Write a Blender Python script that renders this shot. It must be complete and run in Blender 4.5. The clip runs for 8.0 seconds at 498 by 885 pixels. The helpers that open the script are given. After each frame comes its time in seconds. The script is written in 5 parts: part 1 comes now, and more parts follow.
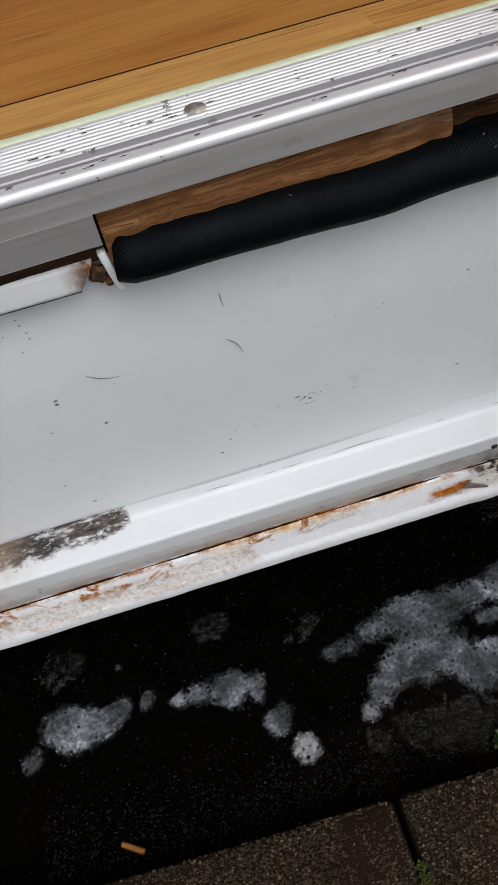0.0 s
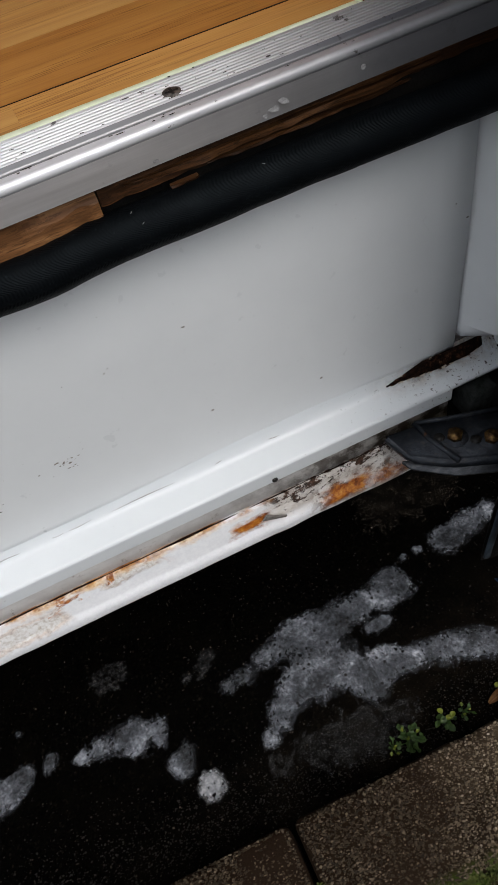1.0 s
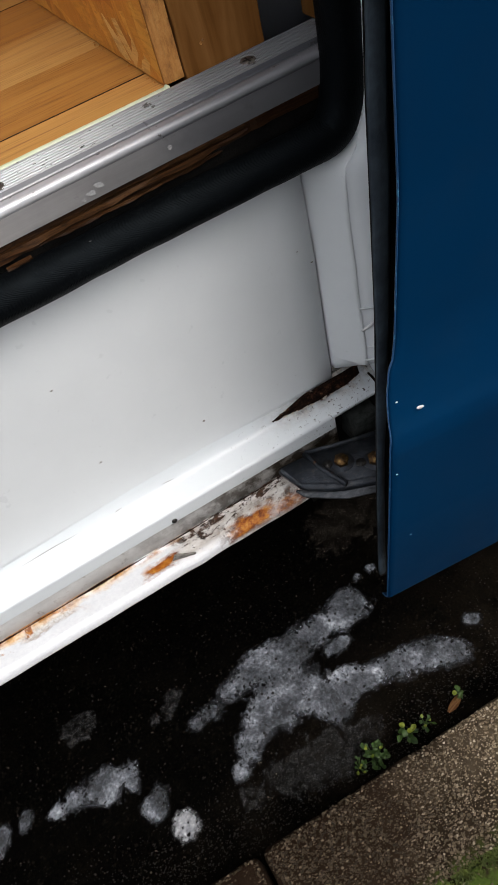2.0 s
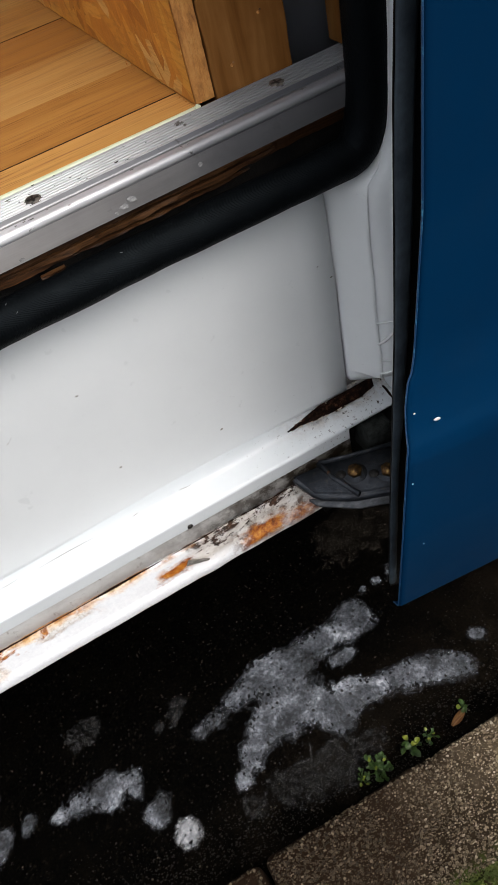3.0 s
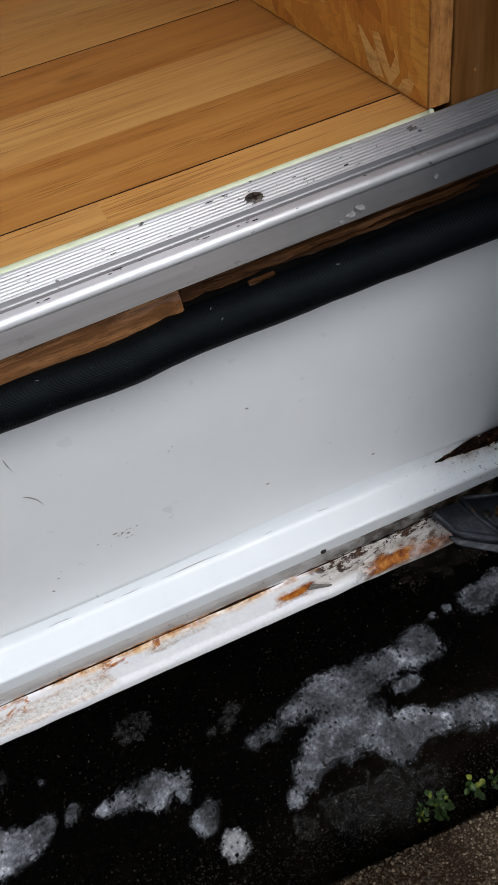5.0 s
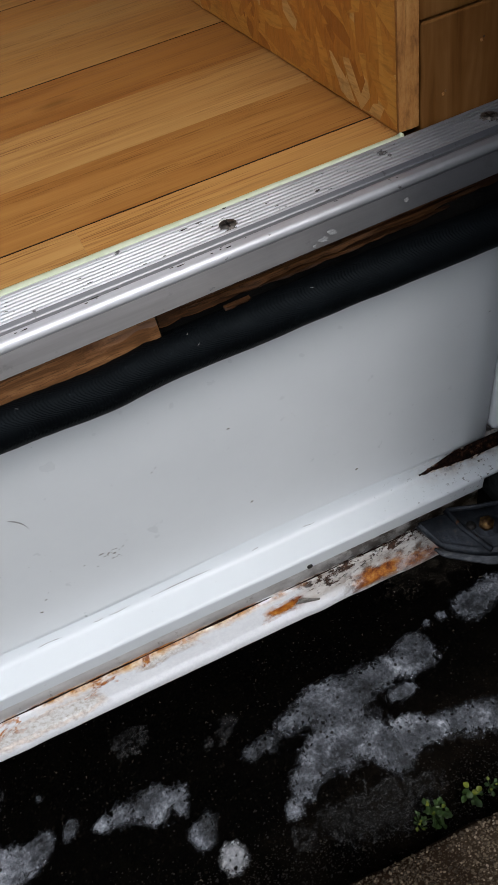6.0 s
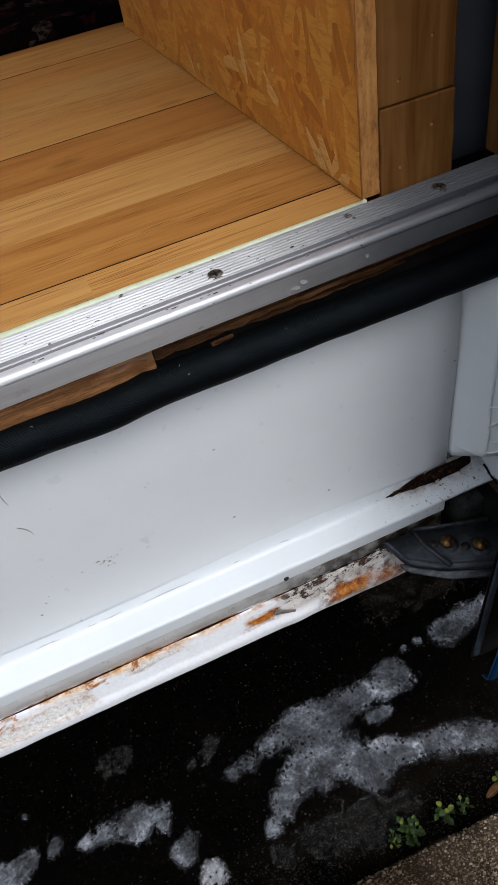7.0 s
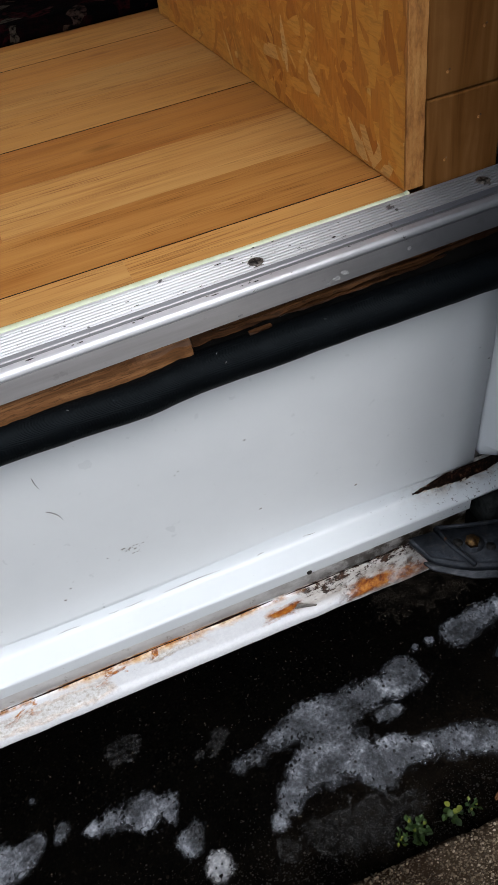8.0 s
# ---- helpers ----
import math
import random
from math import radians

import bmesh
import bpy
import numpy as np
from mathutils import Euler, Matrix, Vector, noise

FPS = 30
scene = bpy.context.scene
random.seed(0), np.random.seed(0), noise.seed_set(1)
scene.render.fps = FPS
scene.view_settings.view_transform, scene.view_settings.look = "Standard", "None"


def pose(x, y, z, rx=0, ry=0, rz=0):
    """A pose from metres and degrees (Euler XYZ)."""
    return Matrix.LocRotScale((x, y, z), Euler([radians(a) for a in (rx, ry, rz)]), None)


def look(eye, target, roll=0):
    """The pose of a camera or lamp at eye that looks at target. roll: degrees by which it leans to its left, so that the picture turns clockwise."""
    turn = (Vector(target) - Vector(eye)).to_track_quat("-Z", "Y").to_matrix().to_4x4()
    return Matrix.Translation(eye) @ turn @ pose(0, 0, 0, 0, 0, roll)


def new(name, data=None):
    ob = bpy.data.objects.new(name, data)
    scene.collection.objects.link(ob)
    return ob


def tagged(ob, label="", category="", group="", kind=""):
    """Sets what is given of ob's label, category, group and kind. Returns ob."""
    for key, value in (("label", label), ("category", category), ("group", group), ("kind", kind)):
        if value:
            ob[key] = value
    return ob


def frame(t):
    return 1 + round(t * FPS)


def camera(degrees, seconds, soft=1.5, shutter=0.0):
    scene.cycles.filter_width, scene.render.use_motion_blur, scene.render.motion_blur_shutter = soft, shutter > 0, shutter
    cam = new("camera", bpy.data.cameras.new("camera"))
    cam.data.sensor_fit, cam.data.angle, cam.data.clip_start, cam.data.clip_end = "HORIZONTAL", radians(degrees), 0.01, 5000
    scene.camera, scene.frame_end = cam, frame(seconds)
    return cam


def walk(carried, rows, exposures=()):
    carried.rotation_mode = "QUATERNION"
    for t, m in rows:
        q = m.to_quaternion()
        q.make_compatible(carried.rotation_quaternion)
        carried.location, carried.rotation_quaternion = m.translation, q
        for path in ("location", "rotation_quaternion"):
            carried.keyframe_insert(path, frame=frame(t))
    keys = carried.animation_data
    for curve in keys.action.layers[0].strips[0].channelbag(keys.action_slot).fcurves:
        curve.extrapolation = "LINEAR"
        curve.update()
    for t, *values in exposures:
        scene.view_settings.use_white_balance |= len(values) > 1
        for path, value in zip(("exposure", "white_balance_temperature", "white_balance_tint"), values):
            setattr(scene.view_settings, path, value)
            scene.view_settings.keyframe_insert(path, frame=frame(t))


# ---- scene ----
cam = camera(38.3, 8.0)
METRES, EYE, TILT, LEAN, TURN = 0.45, 1.005, 11.76, -6.31, 2.89
ROWS = [
    (0.0, 0.0, 0.0, 0.0, -20.8, -65.46, 9.99),
    (0.3, 0.0811, -0.0233, -0.02, -22.54, -65.69, 9.27),
    (0.5, 0.1257, -0.0348, -0.0287, -24.56, -65.73, 8.91),
    (0.8, 0.2023, -0.0634, -0.0043, -27.41, -65.0, 9.24),
    (1.0, 0.2385, -0.0855, 0.004, -29.74, -64.95, 9.29),
    (1.2, 0.2846, -0.0957, 0.0287, -32.14, -64.46, 10.05),
    (1.5, 0.3507, -0.1382, 0.0359, -34.59, -63.59, 11.3),
    (1.7, 0.3691, -0.165, 0.0311, -35.61, -63.81, 11.23),
    (2.8, 0.3526, -0.1927, 0.0699, -34.91, -62.11, 10.76),
    (3.0, 0.3445, -0.1903, 0.0651, -34.32, -62.22, 10.7),
    (3.5, 0.3159, -0.1868, 0.0732, -32.25, -62.03, 9.01),
    (3.8, 0.2834, -0.1573, 0.0882, -29.9, -61.37, 8.9),
    (4.0, 0.2634, -0.1374, 0.0749, -28.15, -61.75, 8.61),
    (4.2, 0.2481, -0.1073, 0.0673, -27.58, -61.92, 8.75),
    (4.5, 0.2326, -0.0683, 0.0689, -27.4, -61.97, 8.99),
    (4.7, 0.2207, -0.0501, 0.0589, -27.53, -61.88, 9.27),
    (5.8, 0.2157, -0.0056, 0.0642, -27.3, -61.49, 10.17),
    (6.0, 0.2411, -0.0311, 0.0704, -28.59, -61.35, 10.02),
    (6.2, 0.2634, -0.0635, 0.0844, -30.06, -61.03, 10.52),
    (6.5, 0.2872, -0.1129, 0.1129, -32.06, -60.35, 11.14),
    (6.8, 0.2587, -0.1283, 0.155, -29.4, -58.58, 8.86),
    (7.0, 0.2259, -0.1138, 0.1641, -28.28, -58.41, 8.85),
    (7.2, 0.2041, -0.1142, 0.1702, -27.49, -58.3, 9.15),
    (7.5, 0.1927, -0.1075, 0.1684, -27.13, -58.28, 9.22),
    (8.0, 0.1951, -0.0997, 0.1602, -26.35, -58.52, 8.46),
]
walk(cam, [(t, pose(0, 0, EYE, TILT, LEAN, TURN) @ pose(METRES * x, METRES * y, METRES * z, 90 + pitch, roll, yaw)) for t, x, y, z, yaw, pitch, roll in ROWS],
     exposures=[(0.0, -0.14, 6350, 10), (0.5, -0.12, 6400, 10), (1.0, -0.07, 6400, 10), (1.5, 0.32, 6450, 10), (3.0, 0.54, 6500, 10), (3.5, 0.54, 6500, 10), (4.0, 0.29, 6450, 10), (4.5, 0.15, 6300, 10), (6.0, -0.05, 6150, 10), (6.5, 0.18, 6150, 10), (7.0, 0.17, 6100, 10), (8.0, 0.19, 6100, 10)])

# ---- world and light: overcast daylight from the street side ----
world = bpy.data.worlds.new("overcast_sky")
scene.world = world
world.use_nodes = True
wn = world.node_tree.nodes
sky = wn.new("ShaderNodeTexSky")
sky.sky_type = "NISHITA"
sky.sun_disc = False
sky.sun_elevation, sky.sun_rotation = radians(59), radians(162)
sky.air_density, sky.dust_density, sky.ozone_density = 1.0, 6.0, 1.0
soften = wn.new("ShaderNodeHueSaturation")
soften.inputs["Saturation"].default_value = 0.45
world.node_tree.links.new(sky.outputs[0], soften.inputs["Color"])
world.node_tree.links.new(soften.outputs[0], wn["Background"].inputs[0])
wn["Background"].inputs[1].default_value = 0.15
sun = new("sun", bpy.data.lights.new("sun", "SUN"))
sun.data.energy, sun.data.angle, sun.data.color = 0.55, radians(100), (0.98, 0.99, 1.0)
sun.matrix_world = look((0.35, -1.1, 1.9), (0, 0, 0))


# ---- materials ----
class Mat:
    """A node material with short ways to make textures, mixes and bumps."""

    def __init__(self, name, rough=0.6, metal=0.0, spec=0.5):
        self.m = bpy.data.materials.new(name)
        self.m.use_nodes = True
        self.t = self.m.node_tree
        self.b = self.t.nodes["Principled BSDF"]
        self.b.inputs["Roughness"].default_value = rough
        self.b.inputs["Metallic"].default_value = metal
        self.b.inputs["Specular IOR Level"].default_value = spec
        self.co = self.t.nodes.new("ShaderNodeTexCoord").outputs["Object"]

    def link(self, a, b):
        self.t.links.new(a, b)

    def shifted(self, amount=7.0):
        """Object coordinates, moved by the object's own random number."""
        info = self.t.nodes.new("ShaderNodeObjectInfo")
        mul = self.t.nodes.new("ShaderNodeVectorMath")
        mul.operation = "MULTIPLY_ADD"
        mul.inputs[1].default_value = (1, 1, 1)
        scale = self.t.nodes.new("ShaderNodeMath")
        scale.operation = "MULTIPLY"
        scale.inputs[1].default_value = amount
        self.link(info.outputs["Random"], scale.inputs[0])
        self.link(self.co, mul.inputs[0])
        self.link(scale.outputs[0], mul.inputs[2])
        self.co = mul.outputs[0]
        return info.outputs["Random"]

    def mapped(self, scale):
        n = self.t.nodes.new("ShaderNodeMapping")
        n.inputs["Scale"].default_value = scale
        self.link(self.co, n.inputs["Vector"])
        return n.outputs[0]

    def noise(self, scale, detail=4, rough=0.6, stretch=None, distort=0.0):
        n = self.t.nodes.new("ShaderNodeTexNoise")
        n.inputs["Scale"].default_value = scale
        n.inputs["Detail"].default_value = detail
        n.inputs["Roughness"].default_value = rough
        n.inputs["Distortion"].default_value = distort
        self.link(self.mapped(stretch) if stretch else self.co, n.inputs["Vector"])
        return n.outputs["Fac"]

    def voronoi(self, scale, feature="F1", stretch=None, out="Distance"):
        n = self.t.nodes.new("ShaderNodeTexVoronoi")
        n.feature = feature
        n.inputs["Scale"].default_value = scale
        self.link(self.mapped(stretch) if stretch else self.co, n.inputs["Vector"])
        return n.outputs[out]

    def ramp(self, fac, *stops):
        n = self.t.nodes.new("ShaderNodeValToRGB")
        while len(n.color_ramp.elements) < len(stops):
            n.color_ramp.elements.new(0.5)
        for e, (p, c) in zip(n.color_ramp.elements, stops):
            e.position = p
            e.color = (*c, 1) if len(c) == 3 else c
        self.link(fac, n.inputs[0])
        return n.outputs[0]

    def band(self, fac, a, b):
        """0 below a, 1 above b (or the other way round when a > b)."""
        n = self.t.nodes.new("ShaderNodeMapRange")
        n.inputs["From Min"].default_value, n.inputs["From Max"].default_value = a, b
        self.link(fac, n.inputs["Value"])
        return n.outputs[0]

    def axis(self, i):
        n = self.t.nodes.new("ShaderNodeSeparateXYZ")
        self.link(self.co, n.inputs[0])
        return n.outputs[i]

    def maths(self, op, a, b):
        n = self.t.nodes.new("ShaderNodeMath")
        n.operation = op
        for s, v in zip(n.inputs, (a, b)):
            if isinstance(v, (int, float)):
                s.default_value = v
            else:
                self.link(v, s)
        return n.outputs[0]

    def mix(self, fac, a, b, blend="MIX"):
        n = self.t.nodes.new("ShaderNodeMix")
        n.data_type, n.blend_type = "RGBA", blend
        for s, v in ((n.inputs["Factor"], fac), (n.inputs[6], a), (n.inputs[7], b)):
            if isinstance(v, (int, float)):
                s.default_value = v
            elif isinstance(v, tuple):
                s.default_value = (*v, 1)
            else:
                self.link(v, s)
        return n.outputs[2]

    def island(self):
        return self.t.nodes.new("ShaderNodeNewGeometry").outputs["Random Per Island"]

    def colour(self, v):
        if isinstance(v, tuple):
            self.b.inputs["Base Color"].default_value = (*v, 1)
        else:
            self.link(v, self.b.inputs["Base Color"])
        return self

    def rough(self, v):
        self.link(v, self.b.inputs["Roughness"])
        return self

    def bump(self, height, strength=0.4, dist=0.001):
        n = self.t.nodes.new("ShaderNodeBump")
        n.inputs["Strength"].default_value, n.inputs["Distance"].default_value = strength, dist
        self.link(height, n.inputs["Height"])
        if self.b.inputs["Normal"].is_linked:
            self.link(self.b.inputs["Normal"].links[0].from_socket, n.inputs["Normal"])
        self.link(n.outputs[0], self.b.inputs["Normal"])
        return self


def white_paint(name, grime=0.5, tone=1.0):
    m = Mat(name, 0.28)
    soft = m.ramp(m.noise(9, 5, 0.6), (0.3, (0.668, 0.696, 0.706)), (0.7, (0.725, 0.752, 0.761)))
    dirt = m.band(m.noise(38, 8, 0.75, (1, 1, 0.5)), 0.74 - 0.08 * grime, 0.92)
    c = m.mix(m.maths("MULTIPLY", dirt, 0.55 * grime), soft, (0.34, 0.31, 0.27))
    fine = m.band(m.noise(420, 2, 0.5), 0.74, 0.78)
    c = m.mix(m.maths("MULTIPLY", fine, 0.5 * grime), c, (0.16, 0.13, 0.10))
    m.colour(m.mix(1.0, c, (tone, tone, tone), "MULTIPLY"))
    m.rough(m.band(m.noise(60, 4, 0.6), -0.4, 2.2))
    m.bump(m.noise(16, 2, 0.4), 0.10, 0.002)
    return m


PAINT = white_paint("white_gloss_paint", 0.25).m
# same white paint, paler: light falling on the pillar put into the colour
PAINT_LIT = white_paint("white_paint_lit", 0.3, 1.12).m
# old white paint that breaks into rust towards the torn end
m = white_paint("white_paint_torn_end", 0.8)
base = m.b.inputs["Base Color"].links[0].from_socket
torn = m.maths("MULTIPLY", m.band(m.axis(0), -0.040, -0.028), m.band(m.noise(95, 6, 0.7), 0.40, 0.54))
c = m.mix(torn, base, m.ramp(m.noise(170, 5, 0.7), (0.38, (0.06, 0.020, 0.006)), (0.55, (0.26, 0.115, 0.035)), (0.68, (0.55, 0.40, 0.24))))
m.colour(c).bump(m.noise(140, 5), 0.3, 0.0012)
PAINT_DIRTY = m.m

# the sill's ledge: white paint, a smear of dried mud at one end, rust at the other
m = white_paint("white_paint_ledge", 0.8)
base = m.b.inputs["Base Color"].links[0].from_socket
mudx = m.band(m.maths("ADD", m.axis(0), m.maths("MULTIPLY", m.noise(70, 4), 0.006)), -0.0600, -0.0625)
mudy = m.band(m.maths("SUBTRACT", m.maths("ADD", m.axis(1), m.maths("MULTIPLY", m.noise(60, 6, 0.7), 0.022)), m.maths("MULTIPLY", m.band(m.axis(0), -0.085, -0.062), 0.007)), 0.2765, 0.2800)
mud = m.maths("MULTIPLY", m.maths("MULTIPLY", mudx, mudy), m.band(m.noise(110, 7, 0.75, (0.4, 1, 1)), 0.38, 0.48))
mudc = m.ramp(m.noise(150, 7, 0.75, (0.35, 1.4, 1.4)), (0.38, (0.014, 0.011, 0.010)), (0.50, (0.060, 0.048, 0.042)), (0.58, (0.17, 0.145, 0.13)), (0.64, (0.55, 0.53, 0.51)))
c = m.mix(mud, base, mudc)
tan = m.maths("MULTIPLY", m.band(m.axis(0), -0.125, -0.15), m.band(m.noise(25, 3), 0.35, 0.6))
c = m.mix(m.maths("MULTIPLY", tan, 0.6), c, (0.42, 0.31, 0.22))
c = m.mix(1.0, c, (0.97, 0.985, 1.0), "MULTIPLY")
grit = m.maths("MULTIPLY", m.band(m.axis(0), 0.22, 0.34), m.band(m.noise(230, 5, 0.7), 0.63, 0.68))
c = m.mix(grit, c, (0.05, 0.04, 0.03))
stain = m.maths("MULTIPLY", m.maths("MULTIPLY", m.band(m.axis(0), 0.268, 0.325), m.band(m.axis(1), 0.2640, 0.2725)), m.band(m.noise(85, 6, 0.7), 0.36, 0.60))
c = m.mix(m.maths("MULTIPLY", stain, 0.75), c, m.ramp(m.noise(210, 5, 0.7), (0.38, (0.10, 0.055, 0.03)), (0.55, (0.33, 0.25, 0.17)), (0.68, (0.55, 0.49, 0.41))))
crumbs = m.maths("MULTIPLY", m.band(m.axis(0), 0.285, 0.335), m.band(m.noise(320, 4, 0.7), 0.60, 0.64))
c = m.mix(crumbs, c, (0.035, 0.022, 0.015))
m.colour(c).bump(m.noise(200, 5), 0.08, 0.001).bump(m.maths("ADD", stain, crumbs), 0.4, 0.0006)
m.rough(m.maths("MAXIMUM", m.maths("MULTIPLY", mud, 0.9), 0.3))
PAINT_LEDGE = m.m

# the flange below it: white paint, blistered at one end, eaten by rust at the other
m = Mat("white_paint_flaking_rust", 0.4)
x, z = m.axis(0), m.axis(2)
fine, mid, broad = m.noise(300, 5, 0.7), m.noise(110, 6, 0.7, (0.6, 1, 1)), m.noise(30, 4, 0.6, (0.6, 1, 1))


def inside(v, a, b, soft):
    return m.maths("MULTIPLY", m.band(v, a - soft, a + soft), m.band(v, b + soft, b - soft))


wx = m.maths("ADD", x, m.maths("MULTIPLY", m.maths("SUBTRACT", mid, 0.5), 0.030))
wz = m.maths("ADD", z, m.maths("MULTIPLY", m.maths("SUBTRACT", mid, 0.5), 0.016))
c = m.ramp(fine, (0.30, (0.70, 0.715, 0.74)), (0.6, (0.78, 0.795, 0.81)))
# blistered paint with rusty rims at the far end
blister = m.maths("MAXIMUM", m.maths("MULTIPLY", inside(wx, -0.60, 0.008, 0.006), inside(wz, 0.5440, 0.5600, 0.003)), m.maths("MULTIPLY", inside(wx, 0.046, 0.086, 0.006), inside(wz, 0.5580, 0.5650, 0.0016)))
c = m.mix(m.maths("MULTIPLY", blister, 0.8), c, m.ramp(m.noise(300, 5, 0.7), (0.36, (0.46, 0.40, 0.32)), (0.46, (0.64, 0.61, 0.56)), (0.58, (0.78, 0.77, 0.75))))
rim = m.maths("MULTIPLY", m.maths("MULTIPLY", blister, m.maths("SUBTRACT", 1.0, m.band(blister, 0.55, 0.95))), m.band(broad, 0.42, 0.55))
c = m.mix(m.maths("MULTIPLY", rim, 0.6), c, m.ramp(fine, (0.38, (0.26, 0.10, 0.018)), (0.62, (0.62, 0.36, 0.13))))
# yellow stain that runs down from the crack
yellow = m.maths("MULTIPLY", m.maths("MULTIPLY", inside(wx, -0.02, 0.150, 0.02), inside(wz, 0.5638, 0.5700, 0.0020)), m.band(broad, 0.36, 0.56))
c = m.mix(m.maths("MULTIPLY", yellow, 0.9), c, m.ramp(fine, (0.35, (0.58, 0.27, 0.045)), (0.62, (0.76, 0.56, 0.28))))
# brown and black pitting under the ledge, bare grey metal round it
pit_area = m.maths("MULTIPLY", inside(wx, 0.176, 0.330, 0.008), inside(wz, 0.5460, 0.5720, 0.0035))
c = m.mix(m.maths("MULTIPLY", pit_area, 0.75), c, m.ramp(mid, (0.36, (0.34, 0.28, 0.22)), (0.50, (0.56, 0.51, 0.45)), (0.64, (0.70, 0.67, 0.63))))
pits = m.maths("MULTIPLY", pit_area, m.band(m.maths("ADD", m.noise(150, 7, 0.78, (0.7, 1, 1)), m.maths("MULTIPLY", m.band(wz, 0.550, 0.566), 0.12)), 0.60, 0.645))
c = m.mix(pits, c, m.ramp(fine, (0.40, (0.014, 0.008, 0.005)), (0.62, (0.085, 0.036, 0.016))))
# orange blooms: a small one by the lifted flake, a large one under the arm
small = m.maths("MULTIPLY", inside(wx, 0.146, 0.174, 0.004), inside(wz, 0.5490, 0.5590, 0.002))
large = m.maths("MULTIPLY", inside(wx, 0.222, 0.262, 0.006), inside(wz, 0.5385, 0.5530, 0.003))
drip = m.maths("MULTIPLY", inside(wx, 0.262, 0.300, 0.004), inside(wz, 0.5365, 0.5470, 0.003))
bloom = m.maths("MAXIMUM", m.maths("MAXIMUM", small, m.maths("MULTIPLY", drip, 0.8)), large)
halo = m.maths("MULTIPLY", m.maths("MULTIPLY", inside(wx, 0.212, 0.312, 0.008), inside(wz, 0.5360, 0.5580, 0.004)), m.band(m.noise(95, 6, 0.72), 0.47, 0.56))
c = m.mix(m.maths("MULTIPLY", halo, 0.85), c, m.ramp(fine, (0.38, (0.022, 0.010, 0.005)), (0.62, (0.16, 0.065, 0.022))))
bloom = m.maths("MULTIPLY", bloom, m.band(m.noise(80, 5, 0.7), 0.28, 0.44))
c = m.mix(bloom, c, m.ramp(m.noise(150, 6, 0.7), (0.32, (0.07, 0.016, 0.003)), (0.44, (0.26, 0.065, 0.007)), (0.56, (0.46, 0.165, 0.020)), (0.70, (0.62, 0.36, 0.09))))
# rust that bleeds along the crack and under the hem
bleed = m.maths("MULTIPLY", m.maths("MULTIPLY", m.band(z, 0.5652, 0.5672), m.band(x, 0.20, 0.15)), m.band(m.noise(60, 5, 0.7, (0.6, 1, 1)), 0.44, 0.56))
c = m.mix(bleed, c, m.ramp(fine, (0.35, (0.13, 0.042, 0.010)), (0.65, (0.50, 0.21, 0.035))))
# orange spots scattered along the crack
spots = m.maths("MULTIPLY", m.maths("MULTIPLY", m.band(wz, 0.5500, 0.5600), m.band(x, 0.10, 0.06)), m.band(m.noise(52, 5, 0.68, (0.8, 1, 1), 0.6), 0.54, 0.60))
c = m.mix(spots, c, m.ramp(fine, (0.38, (0.16, 0.040, 0.006)), (0.62, (0.52, 0.20, 0.030))))
hem = m.maths("MULTIPLY", m.band(z, 0.5350, 0.5325), m.band(m.noise(42, 5, 0.7, (1, 0.3, 0.3)), 0.50, 0.58))
c = m.mix(hem, c, (0.30, 0.13, 0.045))
m.colour(c).rough(m.band(m.maths("MAXIMUM", blister, pit_area), -0.7, 1.4))
relief = m.maths("ADD", m.maths("MULTIPLY", blister, m.noise(300, 5, 0.7)), m.maths("ADD", m.maths("MULTIPLY", bloom, 0.4), m.maths("MULTIPLY", pits, -0.5)))
m.bump(m.maths("ADD", m.maths("MULTIPLY", fine, 0.12), relief), 0.8, 0.0018)
PAINT_RUST = m.m
m = Mat("cream_old_paint", 0.6)
m.colour(m.ramp(m.noise(400, 5, 0.7), (0.35, (0.34, 0.27, 0.19)), (0.6, (0.60, 0.54, 0.45))))
CREAM = m.m
m = Mat("dirty_grey_paint", 0.6, 0.0, 0.2)
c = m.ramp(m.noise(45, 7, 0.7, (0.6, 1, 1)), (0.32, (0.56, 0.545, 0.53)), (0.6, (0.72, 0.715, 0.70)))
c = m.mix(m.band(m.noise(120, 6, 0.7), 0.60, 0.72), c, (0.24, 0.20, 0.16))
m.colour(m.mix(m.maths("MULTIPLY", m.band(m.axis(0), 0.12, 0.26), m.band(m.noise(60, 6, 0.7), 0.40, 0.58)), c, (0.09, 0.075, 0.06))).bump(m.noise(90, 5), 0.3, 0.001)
WEB = m.m

m = Mat("brown_rust", 0.9)
m.colour(m.ramp(m.noise(240, 6, 0.7), (0.34, (0.008, 0.004, 0.003)), (0.48, (0.05, 0.019, 0.009)), (0.60, (0.17, 0.07, 0.025)), (0.72, (0.34, 0.22, 0.13))))
m.bump(m.noise(320, 6), 0.9, 0.003)
RUST = m.m
m = Mat("deep_dark_rust", 0.95, 0.0, 0.1)
m.colour(m.ramp(m.noise(260, 6, 0.7), (0.40, (0.003, 0.0015, 0.001)), (0.54, (0.014, 0.006, 0.0035)), (0.64, (0.060, 0.024, 0.012)), (0.74, (0.24, 0.15, 0.09))))
m.bump(m.noise(300, 6), 0.9, 0.003)
RUST_DEEP = m.m

